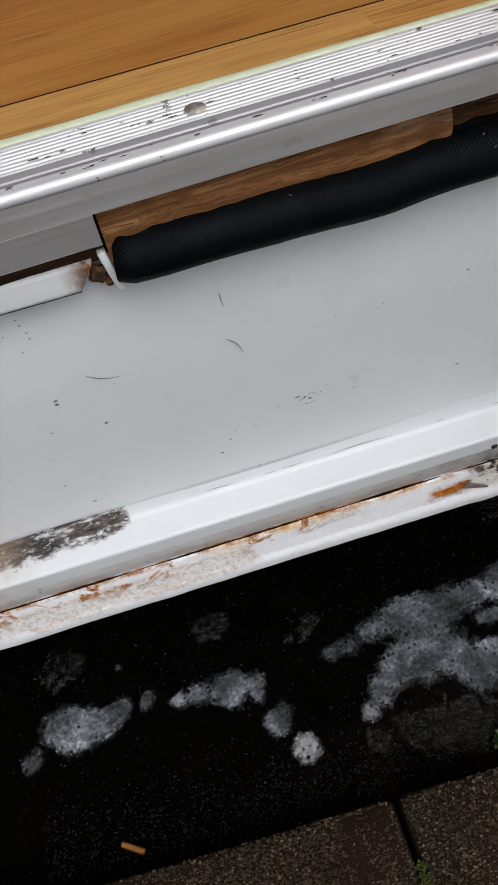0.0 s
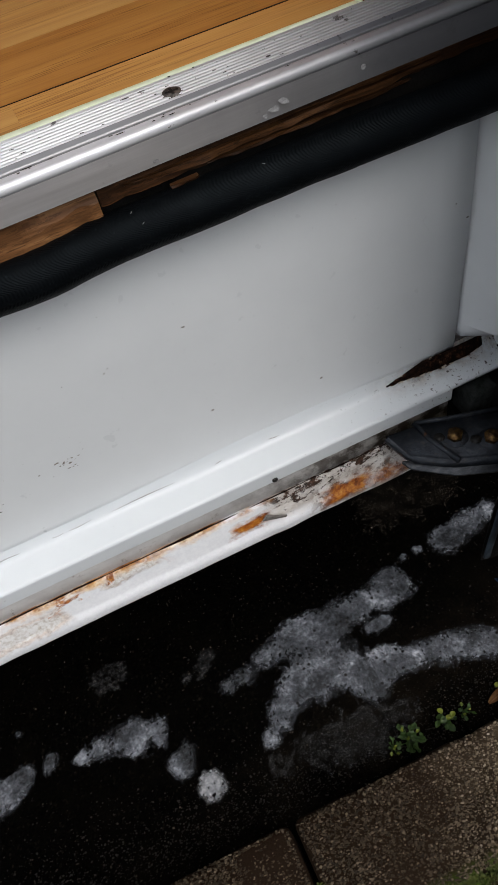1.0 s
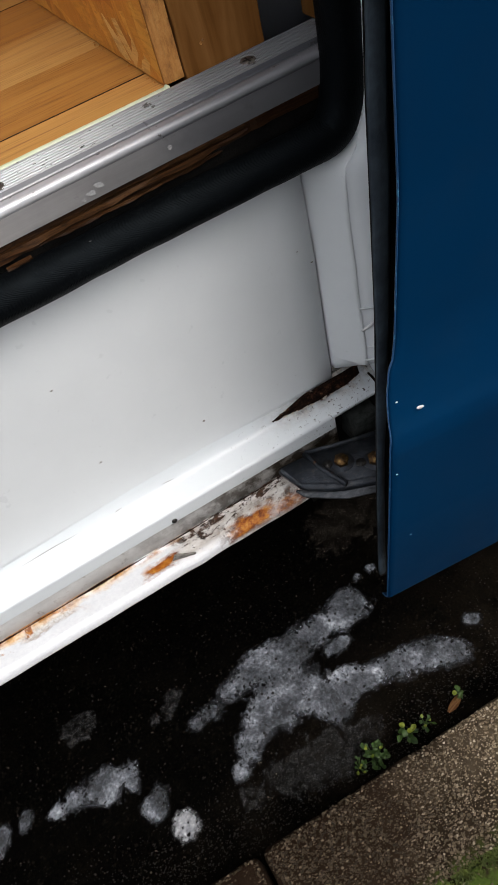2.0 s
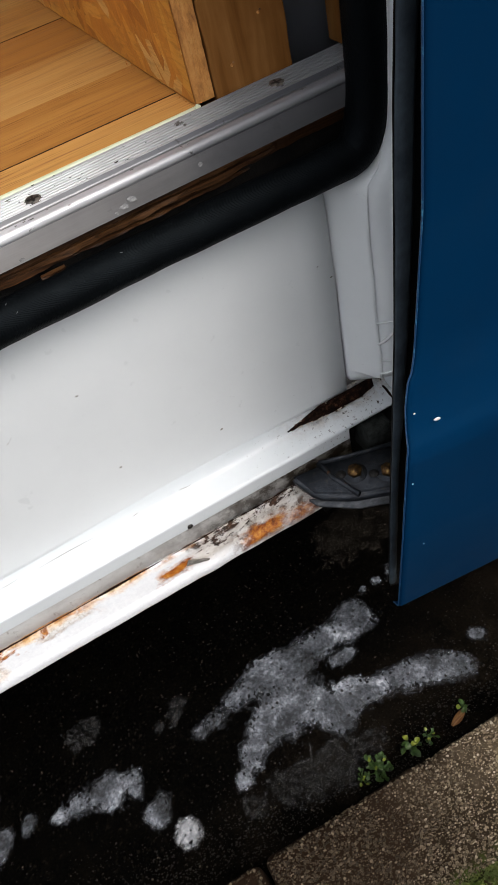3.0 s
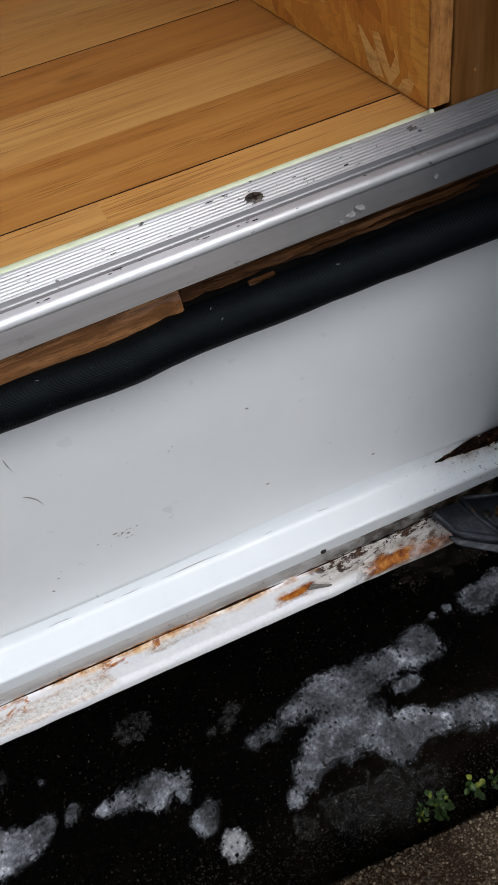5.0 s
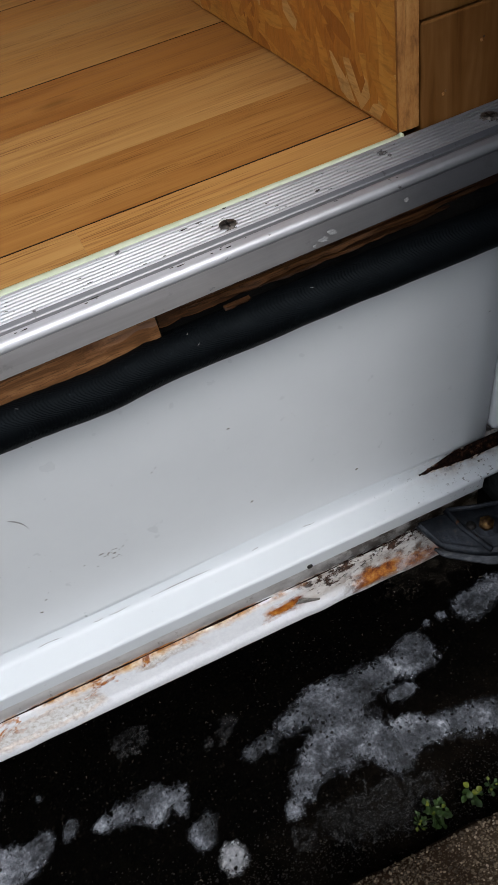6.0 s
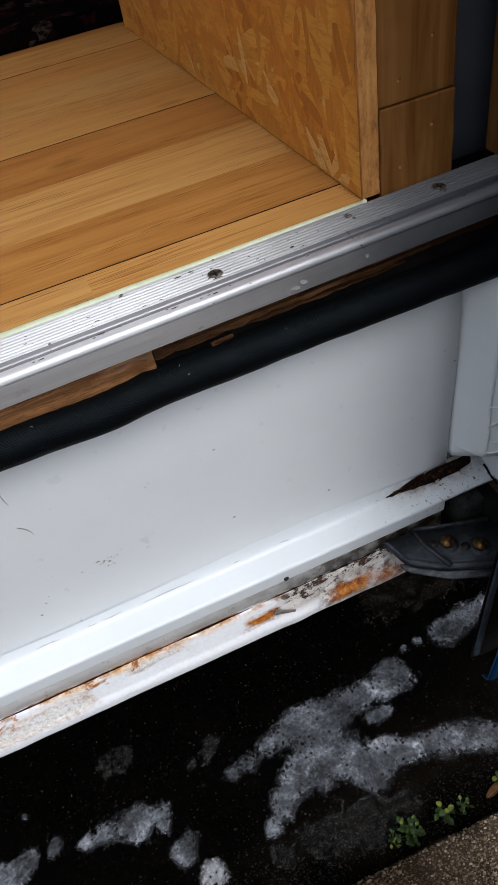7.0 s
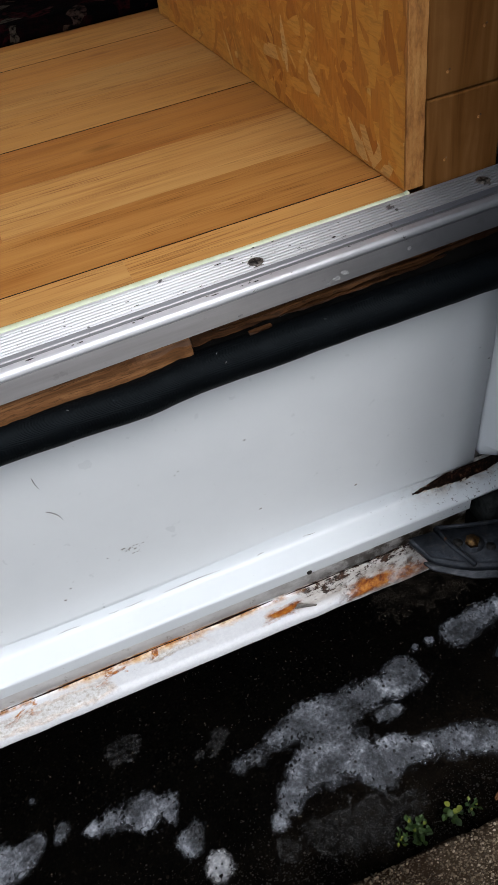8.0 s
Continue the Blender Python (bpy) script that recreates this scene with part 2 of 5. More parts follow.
m = Mat("blue_car_paint", 0.30, 0.0, 0.05)
m.b.inputs["Coat Weight"].default_value = 0.02
m.b.inputs["Specular Tint"].default_value = (0.25, 0.62, 1.0, 1)
m.b.inputs["Coat Roughness"].default_value = 0.22
dust = m.band(m.noise(30, 6, 0.7), 0.45, 0.8)
m.colour(m.mix(m.maths("MULTIPLY", dust, 0.05), m.ramp(m.noise(4, 3), (0.3, (0.0004, 0.0155, 0.047)), (0.7, (0.0004, 0.0210, 0.062))), (0.03, 0.04, 0.05)))
m.rough(m.band(m.noise(12, 5), -1.2, 2.4)).bump(m.noise(700, 2), 0.03, 0.0005)
BLUE = m.m
m = Mat("chipped_pale_blue_edge", 0.5)
m.colour(m.ramp(m.noise(140, 5, 0.7), (0.55, (0.002, 0.035, 0.10)), (0.68, (0.03, 0.15, 0.26)), (0.82, (0.4, 0.5, 0.56))))
BLUE_EDGE = m.m
m = Mat("chip_primer_white", 0.5)
m.colour(m.ramp(m.noise(300, 3), (0.3, (0.6, 0.62, 0.62)), (0.7, (0.8, 0.8, 0.8))))
CHIP = m.m


def rubber(name, weave=True, grey=1.0):
    m = Mat(name, 0.55, 0.0, 0.085)
    m.b.inputs["Specular Tint"].default_value = (0.74, 0.90, 1.0, 1)
    tone = m.ramp(m.noise(45, 6, 0.7), (0.3, (0.0008 * grey, 0.0010 * grey, 0.0013 * grey)), (0.75, (0.0025 * grey, 0.0033 * grey, 0.004 * grey)))
    # dust specks, tinted blue to carry the rubber's sheen in the colour
    dust = m.band(m.noise(300, 5, 0.75), 0.60, 0.74)
    m.colour(m.mix(m.maths("MULTIPLY", dust, 0.22), tone, (0.055, 0.068, 0.078)))
    if weave:
        zig = m.maths("PINGPONG", m.maths("SUBTRACT", m.axis(2), m.axis(1)), 0.0026)
        rows = m.maths("SINE", m.maths("MULTIPLY", m.maths("ADD", m.maths("ADD", m.axis(0), m.axis(2)), m.maths("MULTIPLY", zig, 1.2)), 3600), 0.0)
        m.bump(m.maths("MULTIPLY", rows, m.band(m.noise(60, 3), 0.34, 0.56)), 0.26, 0.0004)
    m.bump(m.noise(500, 3), 0.25, 0.0006)
    return m.m


RUBBER = rubber("black_woven_rubber")
RUBBER_GREY = rubber("weathered_grey_rubber", False, 24.0)
# underseal black, also used to paint gaps that are only in shade
m = Mat("black_underseal_and_shade", 0.8, 0.0, 0.1)
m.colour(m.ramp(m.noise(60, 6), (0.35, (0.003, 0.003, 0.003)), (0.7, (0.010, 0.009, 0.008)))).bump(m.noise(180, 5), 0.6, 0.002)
UNDERSEAL_SHADE = m.m


def aluminium(name, dirt, low, high, metal, rough):
    m = Mat(name, rough, metal)
    scratch = m.noise(40, 6, 0.7, (0.04, 6, 6))
    base = m.ramp(scratch, (0.3, low), (0.7, high))
    base = m.mix(m.maths("MULTIPLY", m.band(m.noise(18, 5, 0.65), 0.45, 0.7), 0.18), base, (0.36, 0.33, 0.30))
    # darkens towards the right end: shade there, and some tarnish, put into the colour
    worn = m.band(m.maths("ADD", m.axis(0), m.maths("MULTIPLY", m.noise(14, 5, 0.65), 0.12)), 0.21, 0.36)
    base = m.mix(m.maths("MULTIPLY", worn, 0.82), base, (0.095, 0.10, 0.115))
    spots = m.band(m.noise(95, 5, 0.65, (0.8, 1, 1)), 0.635, 0.665)
    c = m.mix(m.maths("MULTIPLY", spots, dirt), base, (0.05, 0.045, 0.04))
    m.colour(c).rough(m.band(scratch, 0.3 - 1.5 * rough, 1.9))
    m.bump(scratch, 0.12, 0.0005).bump(m.noise(420, 3), 0.08, 0.0005)
    return m


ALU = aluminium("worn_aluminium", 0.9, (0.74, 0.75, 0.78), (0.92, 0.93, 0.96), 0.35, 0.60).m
# darker copy of the same aluminium for the upright face
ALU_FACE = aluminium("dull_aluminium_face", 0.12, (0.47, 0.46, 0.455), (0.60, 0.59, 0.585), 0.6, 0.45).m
# black of the dirt chips, and of the shade in the grooves
m = Mat("black_grime_groove_shade", 0.9, 0.0, 0.05)
m.colour(m.ramp(m.noise(120, 5), (0.35, (0.012, 0.011, 0.010)), (0.65, (0.06, 0.055, 0.05))))
GRIME_SHADE = m.m
# same metal darkened again: the groove's shade is put into its colour
ALU_GROOVE = aluminium("shaded_aluminium_groove", 0.5, (0.24, 0.24, 0.25), (0.32, 0.32, 0.335), 0.5, 0.5).m
m = Mat("worn_pale_screw", 0.5, 0.3)
m.colour(m.ramp(m.noise(400, 4), (0.35, (0.20, 0.17, 0.14)), (0.6, (0.55, 0.51, 0.45)))).bump(m.noise(600, 3), 0.4, 0.0006)
SCREW_PALE = m.m
m = Mat("dull_screw_metal", 0.5, 0.6)
m.colour(m.ramp(m.noise(500, 4), (0.35, (0.035, 0.03, 0.027)), (0.65, (0.18, 0.16, 0.14)))).bump(m.noise(600, 3), 0.4, 0.0006)
SCREW = m.m
m = Mat("dark_screw_metal", 0.55, 0.5)
m.colour(m.ramp(m.noise(500, 4), (0.35, (0.008, 0.008, 0.008)), (0.7, (0.05, 0.045, 0.04))))
SCREW_DARK = m.m
m = Mat("dull_grey_stop", 0.85, 0.0, 0.15)
m.colour(m.ramp(m.noise(160, 6, 0.7), (0.36, (0.009, 0.010, 0.009)), (0.60, (0.030, 0.033, 0.031)))).bump(m.noise(300, 5), 0.5, 0.001)
STOP = m.m
m = Mat("weathered_steel_bracket", 0.5, 0.35, 0.3)
c = m.ramp(m.noise(60, 6, 0.7), (0.34, (0.014, 0.016, 0.020)), (0.56, (0.040, 0.046, 0.056)), (0.74, (0.10, 0.105, 0.115)))
c = m.mix(m.maths("MULTIPLY", m.band(m.noise(240, 5, 0.7), 0.56, 0.66), 0.6), c, (0.075, 0.062, 0.050))
c = m.mix(m.band(m.noise(95, 5, 0.7), 0.66, 0.72), c, (0.10, 0.045, 0.018))
m.colour(c).rough(m.band(m.noise(110, 4), -0.2, 1.3)).bump(m.noise(260, 5), 0.6, 0.0012)
STEEL = m.m
# paler copy of the bracket steel for its front lip
m = Mat("pale_steel_lip", 0.45, 0.4, 0.4)
m.colour(m.ramp(m.noise(120, 6, 0.7, (0.5, 1, 1)), (0.36, (0.026, 0.028, 0.032)), (0.54, (0.075, 0.080, 0.088)), (0.70, (0.17, 0.175, 0.18)))).bump(m.noise(260, 5), 0.5, 0.001)
STEEL_PALE = m.m
m = Mat("brassy_bolt", 0.45, 0.7)
m.colour(m.ramp(m.noise(260, 5), (0.38, (0.05, 0.024, 0.008)), (0.54, (0.17, 0.090, 0.028)), (0.74, (0.40, 0.28, 0.09)))).bump(m.noise(300, 4), 0.4, 0.0008)
BRASS = m.m


def timber(name, dark, mid, light, grain=(2.0, 26, 26), rough=0.45, knots=0.0, spread=0.5, bump=0.12):
    m = Mat(name, rough, 0.0, 0.22)
    rnd = m.shifted(9.0)
    g1 = m.noise(5, 5, 0.62, grain, 0.6)
    g2 = m.noise(30, 4, 0.6, (grain[0] * 0.35, grain[1] * 0.5, grain[2] * 0.5))
    c = m.ramp(g1, (0.32, dark), (0.50, mid), (0.70, light))
    c = m.mix(m.maths("MULTIPLY", m.band(g2, 0.48, 0.66), 0.5), c, tuple(v * 0.55 for v in mid))
    g3 = m.noise(36, 4, 0.7, (grain[0] * 1.8, grain[1], grain[2]), 0.3)
    c = m.mix(m.maths("MULTIPLY", m.band(g3, 0.52, 0.60), 0.85), c, tuple(v * 0.46 for v in mid))
    tone = m.ramp(rnd, (0.0, (1 - spread * 0.42, 1 - spread * 0.52, 1 - spread * 0.6)), (0.3, (1.0, 1.0, 1.0)), (0.55, (1 - spread * 0.28, 1 - spread * 0.36, 1 - spread * 0.42)), (0.8, (1.0, 1.0, 1.0)), (1.0, (1 - spread * 0.15, 1 - spread * 0.2, 1 - spread * 0.25)))
    c = m.mix(1.0, c, tone, "MULTIPLY")
    if knots:
        k = m.band(m.voronoi(6, stretch=(1.2, 3, 3)), 0.09 * knots, 0.03)
        c = m.mix(m.maths("MULTIPLY", k, 0.7), c, tuple(v * 0.4 for v in dark))
    m.colour(c).bump(g2, bump, 0.0006)
    m.rough(m.band(g1, -2.0 * rough, 3.2 - rough))
    return m.m


def laminate(name, tone):
    """Oak laminate: broad figure, long grain bands and short dark pores."""
    m = Mat(name, 0.42, 0.0, 0.16)
    rnd = m.shifted(11.0)
    figure = m.noise(1.0, 3, 0.55, (3.2, 34, 34), 1.6)
    bands = m.noise(1.0, 4, 0.62, (7, 260, 260), 0.5)
    pores = m.noise(1.0, 2, 0.5, (30, 1000, 1000))
    c = m.ramp(m.maths("ADD", m.maths("MULTIPLY", figure, 0.45), m.maths("MULTIPLY", bands, 0.55)), (0.36, (0.405, 0.184, 0.048)), (0.48, (0.505, 0.256, 0.076)), (0.62, (0.575, 0.320, 0.105)))
    dark = m.maths("MULTIPLY", m.band(pores, 0.52, 0.66), m.band(m.noise(1.0, 3, 0.6, (5, 60, 60)), 0.38, 0.62))
    c = m.mix(m.maths("MULTIPLY", dark, 0.8), c, (0.20, 0.072, 0.015))
    knot = m.band(m.voronoi(1.0, stretch=(5.5, 14, 14)), 0.10, 0.03)
    c = m.mix(m.maths("MULTIPLY", knot, 0.55), c, (0.20, 0.075, 0.018))
    shade = m.ramp(rnd, (0.0, (0.90, 0.88, 0.85)), (1.0, (1.06, 1.06, 1.06)))
    c = m.mix(1.0, m.mix(1.0, c, tone, "MULTIPLY"), shade, "MULTIPLY")
    m.colour(c).rough(m.band(bands, -0.6, 2.0))
    m.bump(pores, 0.12, 0.0004)
    return m.m


OAK = [laminate("oak_laminate_honey", (1.02, 1.05, 1.08)), laminate("oak_laminate_amber", (0.92, 0.83, 0.70)), laminate("oak_laminate_straw", (1.00, 0.98, 0.94)), laminate("oak_laminate_brown", (0.83, 0.70, 0.56))]
OAK_DARK = timber("dark_floor_joint", (0.016, 0.007, 0.003), (0.030, 0.013, 0.005), (0.045, 0.020, 0.008), rough=0.9)
m = Mat("raw_pine", 0.65, 0.0, 0.08)
m.shifted(4.0)
ring = m.noise(1.0, 4, 0.6, (75, 75, 5), 0.6)
c = m.ramp(ring, (0.34, (0.120, 0.044, 0.009)), (0.50, (0.19, 0.079, 0.019)), (0.66, (0.25, 0.115, 0.033)))
c = m.mix(m.maths("MULTIPLY", m.band(m.noise(14, 5, 0.65), 0.52, 0.68), 0.4), c, (0.15, 0.055, 0.012))
m.colour(c).bump(m.noise(1.0, 4, 0.6, (300, 300, 22)), 0.25, 0.0008)
PINE = m.m
ROT = timber("rotten_brown_wood", (0.008, 0.0035, 0.0015), (0.046, 0.0185, 0.006), (0.15, 0.066, 0.022), (1.2, 34, 34), 0.85, 0, 0.4, 0.8)
ROT_PALE = timber("broken_pale_wood", (0.045, 0.017, 0.006), (0.20, 0.090, 0.033), (0.42, 0.22, 0.095), (1.2, 30, 30), 0.8, 0, 0.2, 0.8)
m = Mat("osb_board", 0.55)
m.colour(m.ramp(m.noise(35, 6, 0.7, (1, 1, 0.5)), (0.3, (0.38, 0.14, 0.028)), (0.55, (0.56, 0.235, 0.048)), (0.75, (0.66, 0.32, 0.085)))).bump(m.noise(120, 5), 0.4, 0.001)
OSB = m.m
m = Mat("osb_flakes", 0.5)
m.shifted(3.0)
isl = m.island()
c = m.ramp(isl, (0.0, (0.48, 0.170, 0.022)), (0.10, (0.59, 0.225, 0.030)), (0.45, (0.66, 0.27, 0.036)), (0.80, (0.74, 0.345, 0.055)), (0.95, (0.76, 0.38, 0.07)), (1.0, (0.80, 0.50, 0.17)))
grain = m.noise(1.0, 4, 0.62, (60, 70, 420), 0.8)
cross = m.noise(1.0, 4, 0.62, (60, 420, 70), 0.8)
turn = m.band(isl, 0.48, 0.52)
g = m.maths("ADD", m.maths("MULTIPLY", grain, turn), m.maths("MULTIPLY", cross, m.maths("SUBTRACT", 1.0, turn)))
c = m.mix(m.maths("MULTIPLY", m.band(g, 0.46, 0.66), 0.38), c, (0.36, 0.125, 0.02))
c = m.mix(m.maths("MULTIPLY", m.band(m.noise(22, 5, 0.7), 0.58, 0.72), 0.5), c, (0.26, 0.085, 0.016))
m.colour(c).bump(g, 0.35, 0.0008)
OSB_FLAKE = m.m
m = Mat("osb_cut_edge", 0.75)
m.colour(m.ramp(m.noise(110, 6, 0.7, (1, 1, 0.35)), (0.35, (0.22, 0.082, 0.018)), (0.5, (0.50, 0.215, 0.050)), (0.7, (0.66, 0.34, 0.10)))).bump(m.noise(180, 5, 0.7, (1, 1, 0.3)), 0.8, 0.002)
OSB_EDGE = m.m
m = Mat("pale_yellow_foam_tape", 0.7)
m.colour(m.ramp(m.noise(200, 4), (0.3, (0.58, 0.64, 0.43)), (0.7, (0.68, 0.73, 0.55))))
TAPE = m.m
m = Mat("grey_inner_panel", 0.5)
m.colour(m.ramp(m.noise(14, 4), (0.3, (0.24, 0.25, 0.28)), (0.7, (0.32, 0.33, 0.36))))
GREY = m.m
# pale, so the unseen inner walls bounce more light
m = Mat("plain_lining", 0.8)
m.colour(m.ramp(m.noise(5, 4), (0.3, (0.56, 0.52, 0.46)), (0.7, (0.66, 0.62, 0.56))))
LINING = m.m
m = Mat("dark_patterned_pile", 0.95, 0.0, 0.02)
c = m.ramp(m.voronoi(55, out="Color"), (0.30, (0.0015, 0.0014, 0.0016)), (0.6, (0.010, 0.002, 0.003)), (0.75, (0.035, 0.005, 0.007)), (0.92, (0.07, 0.058, 0.045)))
m.colour(m.mix(m.band(m.noise(150, 4), 0.4, 0.6), c, (0.0018, 0.0016, 0.0018))).bump(m.noise(700, 3), 1.0, 0.004)
PILE = m.m

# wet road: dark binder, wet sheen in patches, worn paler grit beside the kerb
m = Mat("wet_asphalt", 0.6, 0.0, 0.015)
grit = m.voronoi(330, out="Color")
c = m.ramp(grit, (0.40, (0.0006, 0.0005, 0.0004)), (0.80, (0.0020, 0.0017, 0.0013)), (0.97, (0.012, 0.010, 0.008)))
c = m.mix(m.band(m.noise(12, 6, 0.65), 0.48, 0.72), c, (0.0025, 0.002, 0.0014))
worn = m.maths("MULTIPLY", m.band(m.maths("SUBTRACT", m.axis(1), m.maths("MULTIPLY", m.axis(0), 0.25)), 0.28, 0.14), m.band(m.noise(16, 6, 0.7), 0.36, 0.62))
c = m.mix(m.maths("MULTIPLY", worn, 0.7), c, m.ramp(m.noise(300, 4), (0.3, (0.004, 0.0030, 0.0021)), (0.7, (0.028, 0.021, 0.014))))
m.colour(c).rough(m.band(m.noise(18, 5), -0.7, 1.3))
m.bump(m.noise(380, 4, 0.7), 0.6, 0.003).bump(m.noise(28, 5), 0.5, 0.008)
ASPHALT = m.m
m = Mat("worn_concrete_binder", 0.9, 0.0, 0.08)
c = m.ramp(m.noise(60, 7, 0.7), (0.3, (0.035, 0.026, 0.016)), (0.7, (0.14, 0.106, 0.068)))
c = m.mix(m.band(m.noise(7, 5, 0.6), 0.42, 0.66), c, (0.024, 0.017, 0.010))
# darker brown towards the left, with a noisy border
left_dark = m.maths("MULTIPLY", m.band(m.maths("ADD", m.axis(0), m.maths("MULTIPLY", m.noise(9, 5), 0.25)), 0.52, 0.36), 0.93)
c = m.mix(left_dark, c, (0.013, 0.0066, 0.0034))
edge = m.maths("MULTIPLY", m.maths("MULTIPLY", m.band(m.axis(1), 0.05, 0.035), m.band(m.axis(1), -0.04, 0.01)), m.band(m.noise(40, 6), 0.42, 0.55))
c = m.mix(edge, c, (0.045, 0.07, 0.012))
m.colour(c).bump(m.noise(260, 6, 0.7), 0.8, 0.002)
CONCRETE = m.m
m = Mat("aggregate_pebbles", 0.6, 0.0, 0.12)
m.colour(m.ramp(m.island(), (0.0, (0.06, 0.045, 0.028)), (0.5, (0.18, 0.138, 0.088)), (0.85, (0.31, 0.25, 0.175)), (1.0, (0.52, 0.45, 0.36))))
# pebbles darker towards the left, along the same border
left_dark = m.maths("MULTIPLY", m.band(m.maths("ADD", m.axis(0), m.maths("MULTIPLY", m.noise(9, 5), 0.25)), 0.52, 0.36), 0.85)
m.colour(m.mix(left_dark, m.b.inputs["Base Color"].links[0].from_socket, m.ramp(m.island(), (0.0, (0.005, 0.0030, 0.0015)), (0.6, (0.016, 0.0100, 0.0053)), (0.88, (0.034, 0.0225, 0.012)), (1.0, (0.11, 0.080, 0.048)))))
PEBBLE = m.m
m = Mat("dead_grass_flecks", 0.7)
m.colour(m.ramp(m.island(), (0.0, (0.007, 0.005, 0.0035)), (0.5, (0.022, 0.016, 0.010)), (0.88, (0.055, 0.042, 0.028)), (1.0, (0.19, 0.155, 0.115))))
FLECK = m.m
m = Mat("road_chippings", 0.6)
m.colour(m.ramp(m.island(), (0.0, (0.002, 0.0015, 0.001)), (0.6, (0.007, 0.0046, 0.003)), (0.92, (0.018, 0.012, 0.008)), (1.0, (0.10, 0.078, 0.055))))
CHIPPING = m.m
m = Mat("grey_soap_foam", 0.7, 0, 0.3)
m.b.inputs["Subsurface Weight"].default_value = 0.2
m.b.inputs["Subsurface Radius"].default_value = (0.004, 0.004, 0.004)
lather = m.maths("ADD", m.maths("MULTIPLY", m.noise(170, 5, 0.68), 0.36), m.maths("MULTIPLY", m.noise(17, 4, 0.58, None, 0.8), 0.64))
c = m.ramp(lather, (0.36, (0.014, 0.015, 0.016)), (0.44, (0.044, 0.047, 0.052)), (0.52, (0.110, 0.116, 0.128)), (0.59, (0.25, 0.262, 0.285)), (0.67, (0.60, 0.615, 0.65)))
bubbles = m.band(m.voronoi(330), 0.10, 0.22)
c = m.mix(m.maths("MULTIPLY", m.maths("SUBTRACT", 1.0, bubbles), m.maths("MULTIPLY", m.band(m.noise(70, 4), 0.42, 0.56), 0.75)), c, (0.016, 0.015, 0.015))
holes = m.maths("MULTIPLY", m.band(m.voronoi(95), 0.26, 0.17), m.band(m.noise(34, 3), 0.50, 0.57))
threads = m.maths("MULTIPLY", m.band(m.maths("ABSOLUTE", m.maths("SUBTRACT", m.noise(1.0, 3, 0.5, (95, 42, 60), 1.4), 0.5), 0.0), 0.018, 0.006), m.band(m.noise(48, 3), 0.50, 0.58))
c = m.mix(m.maths("MAXIMUM", holes, m.maths("MULTIPLY", threads, 0.9)), c, (0.010, 0.009, 0.008))
# pale specks: glints on the bubbles, painted into the colour
glint = m.band(m.noise(520, 3, 0.6), 0.66, 0.72)
c = m.mix(m.maths("MULTIPLY", glint, 0.5), c, (0.62, 0.63, 0.66))
cover = m.t.nodes.new("ShaderNodeAttribute")
cover.attribute_name = "cover"
alpha = m.band(m.maths("ADD", cover.outputs["Fac"], m.maths("MULTIPLY", m.noise(190, 6, 0.72), 1.1)), 0.58, 1.25)
m.link(alpha, m.b.inputs["Alpha"])
m.colour(m.mix(1.0, c, (0.97, 0.99, 1.025), "MULTIPLY")).bump(m.voronoi(330), 0.45, 0.002).bump(m.noise(120, 6, 0.68), 0.6, 0.003)
FOAM = m.m
m = Mat("dense_white_foam", 0.7, 0, 0.2)
m.colour(m.ramp(m.noise(110, 5, 0.66), (0.34, (0.22, 0.228, 0.245)), (0.48, (0.34, 0.35, 0.37)), (0.64, (0.60, 0.61, 0.64)))).bump(m.noise(260, 5), 0.4, 0.002)
cover = m.t.nodes.new("ShaderNodeAttribute")
cover.attribute_name = "cover"
m.link(m.band(m.maths("ADD", cover.outputs["Fac"], m.maths("MULTIPLY", m.noise(190, 6, 0.72), 0.6)), 0.32, 0.85), m.b.inputs["Alpha"])
FOAM_WHITE = m.m
m = Mat("thin_foam_film", 0.6, 0, 0.2)
m.link(m.maths("MULTIPLY", m.band(m.noise(120, 7, 0.75), 0.42, 0.66), 0.8), m.b.inputs["Alpha"])
m.colour(m.ramp(m.noise(80, 7, 0.72), (0.42, (0.03, 0.03, 0.03)), (0.58, (0.055, 0.055, 0.055)), (0.75, (0.12, 0.12, 0.12)))).bump(m.voronoi(300), 0.5, 0.002)
FILM = m.m
m = Mat("dried_brown_film", 0.7, 0, 0.15)
m.link(m.maths("MULTIPLY", m.band(m.noise(40, 6, 0.7), 0.36, 0.66), 0.55), m.b.inputs["Alpha"])
m.colour(m.ramp(m.noise(90, 6, 0.7), (0.40, (0.020, 0.016, 0.012)), (0.70, (0.075, 0.060, 0.045)))).bump(m.noise(300, 5), 0.4, 0.002)
FILM_BROWN = m.m


def leafy(name, dark, light):
    m = Mat(name, 0.5)
    m.b.inputs["Subsurface Weight"].default_value = 0.12
    m.b.inputs["Subsurface Radius"].default_value = (0.002, 0.003, 0.001)
    m.shifted(5)
    m.colour(m.ramp(m.noise(90, 4), (0.3, dark), (0.7, light))).bump(m.noise(300, 3), 0.3, 0.0008)
    return m.m


LEAF = leafy("green_leaf", (0.022, 0.055, 0.008), (0.06, 0.115, 0.02))
LEAF_YELLOW = leafy("yellow_green_leaf", (0.15, 0.20, 0.02), (0.30, 0.34, 0.04))
MOSS = leafy("moss", (0.03, 0.045, 0.008), (0.09, 0.11, 0.02))
m = Mat("orange_paper", 0.7)
m.colour(m.ramp(m.noise(300, 4), (0.3, (0.42, 0.15, 0.03)), (0.7, (0.62, 0.26, 0.06))))
ORANGE = m.m
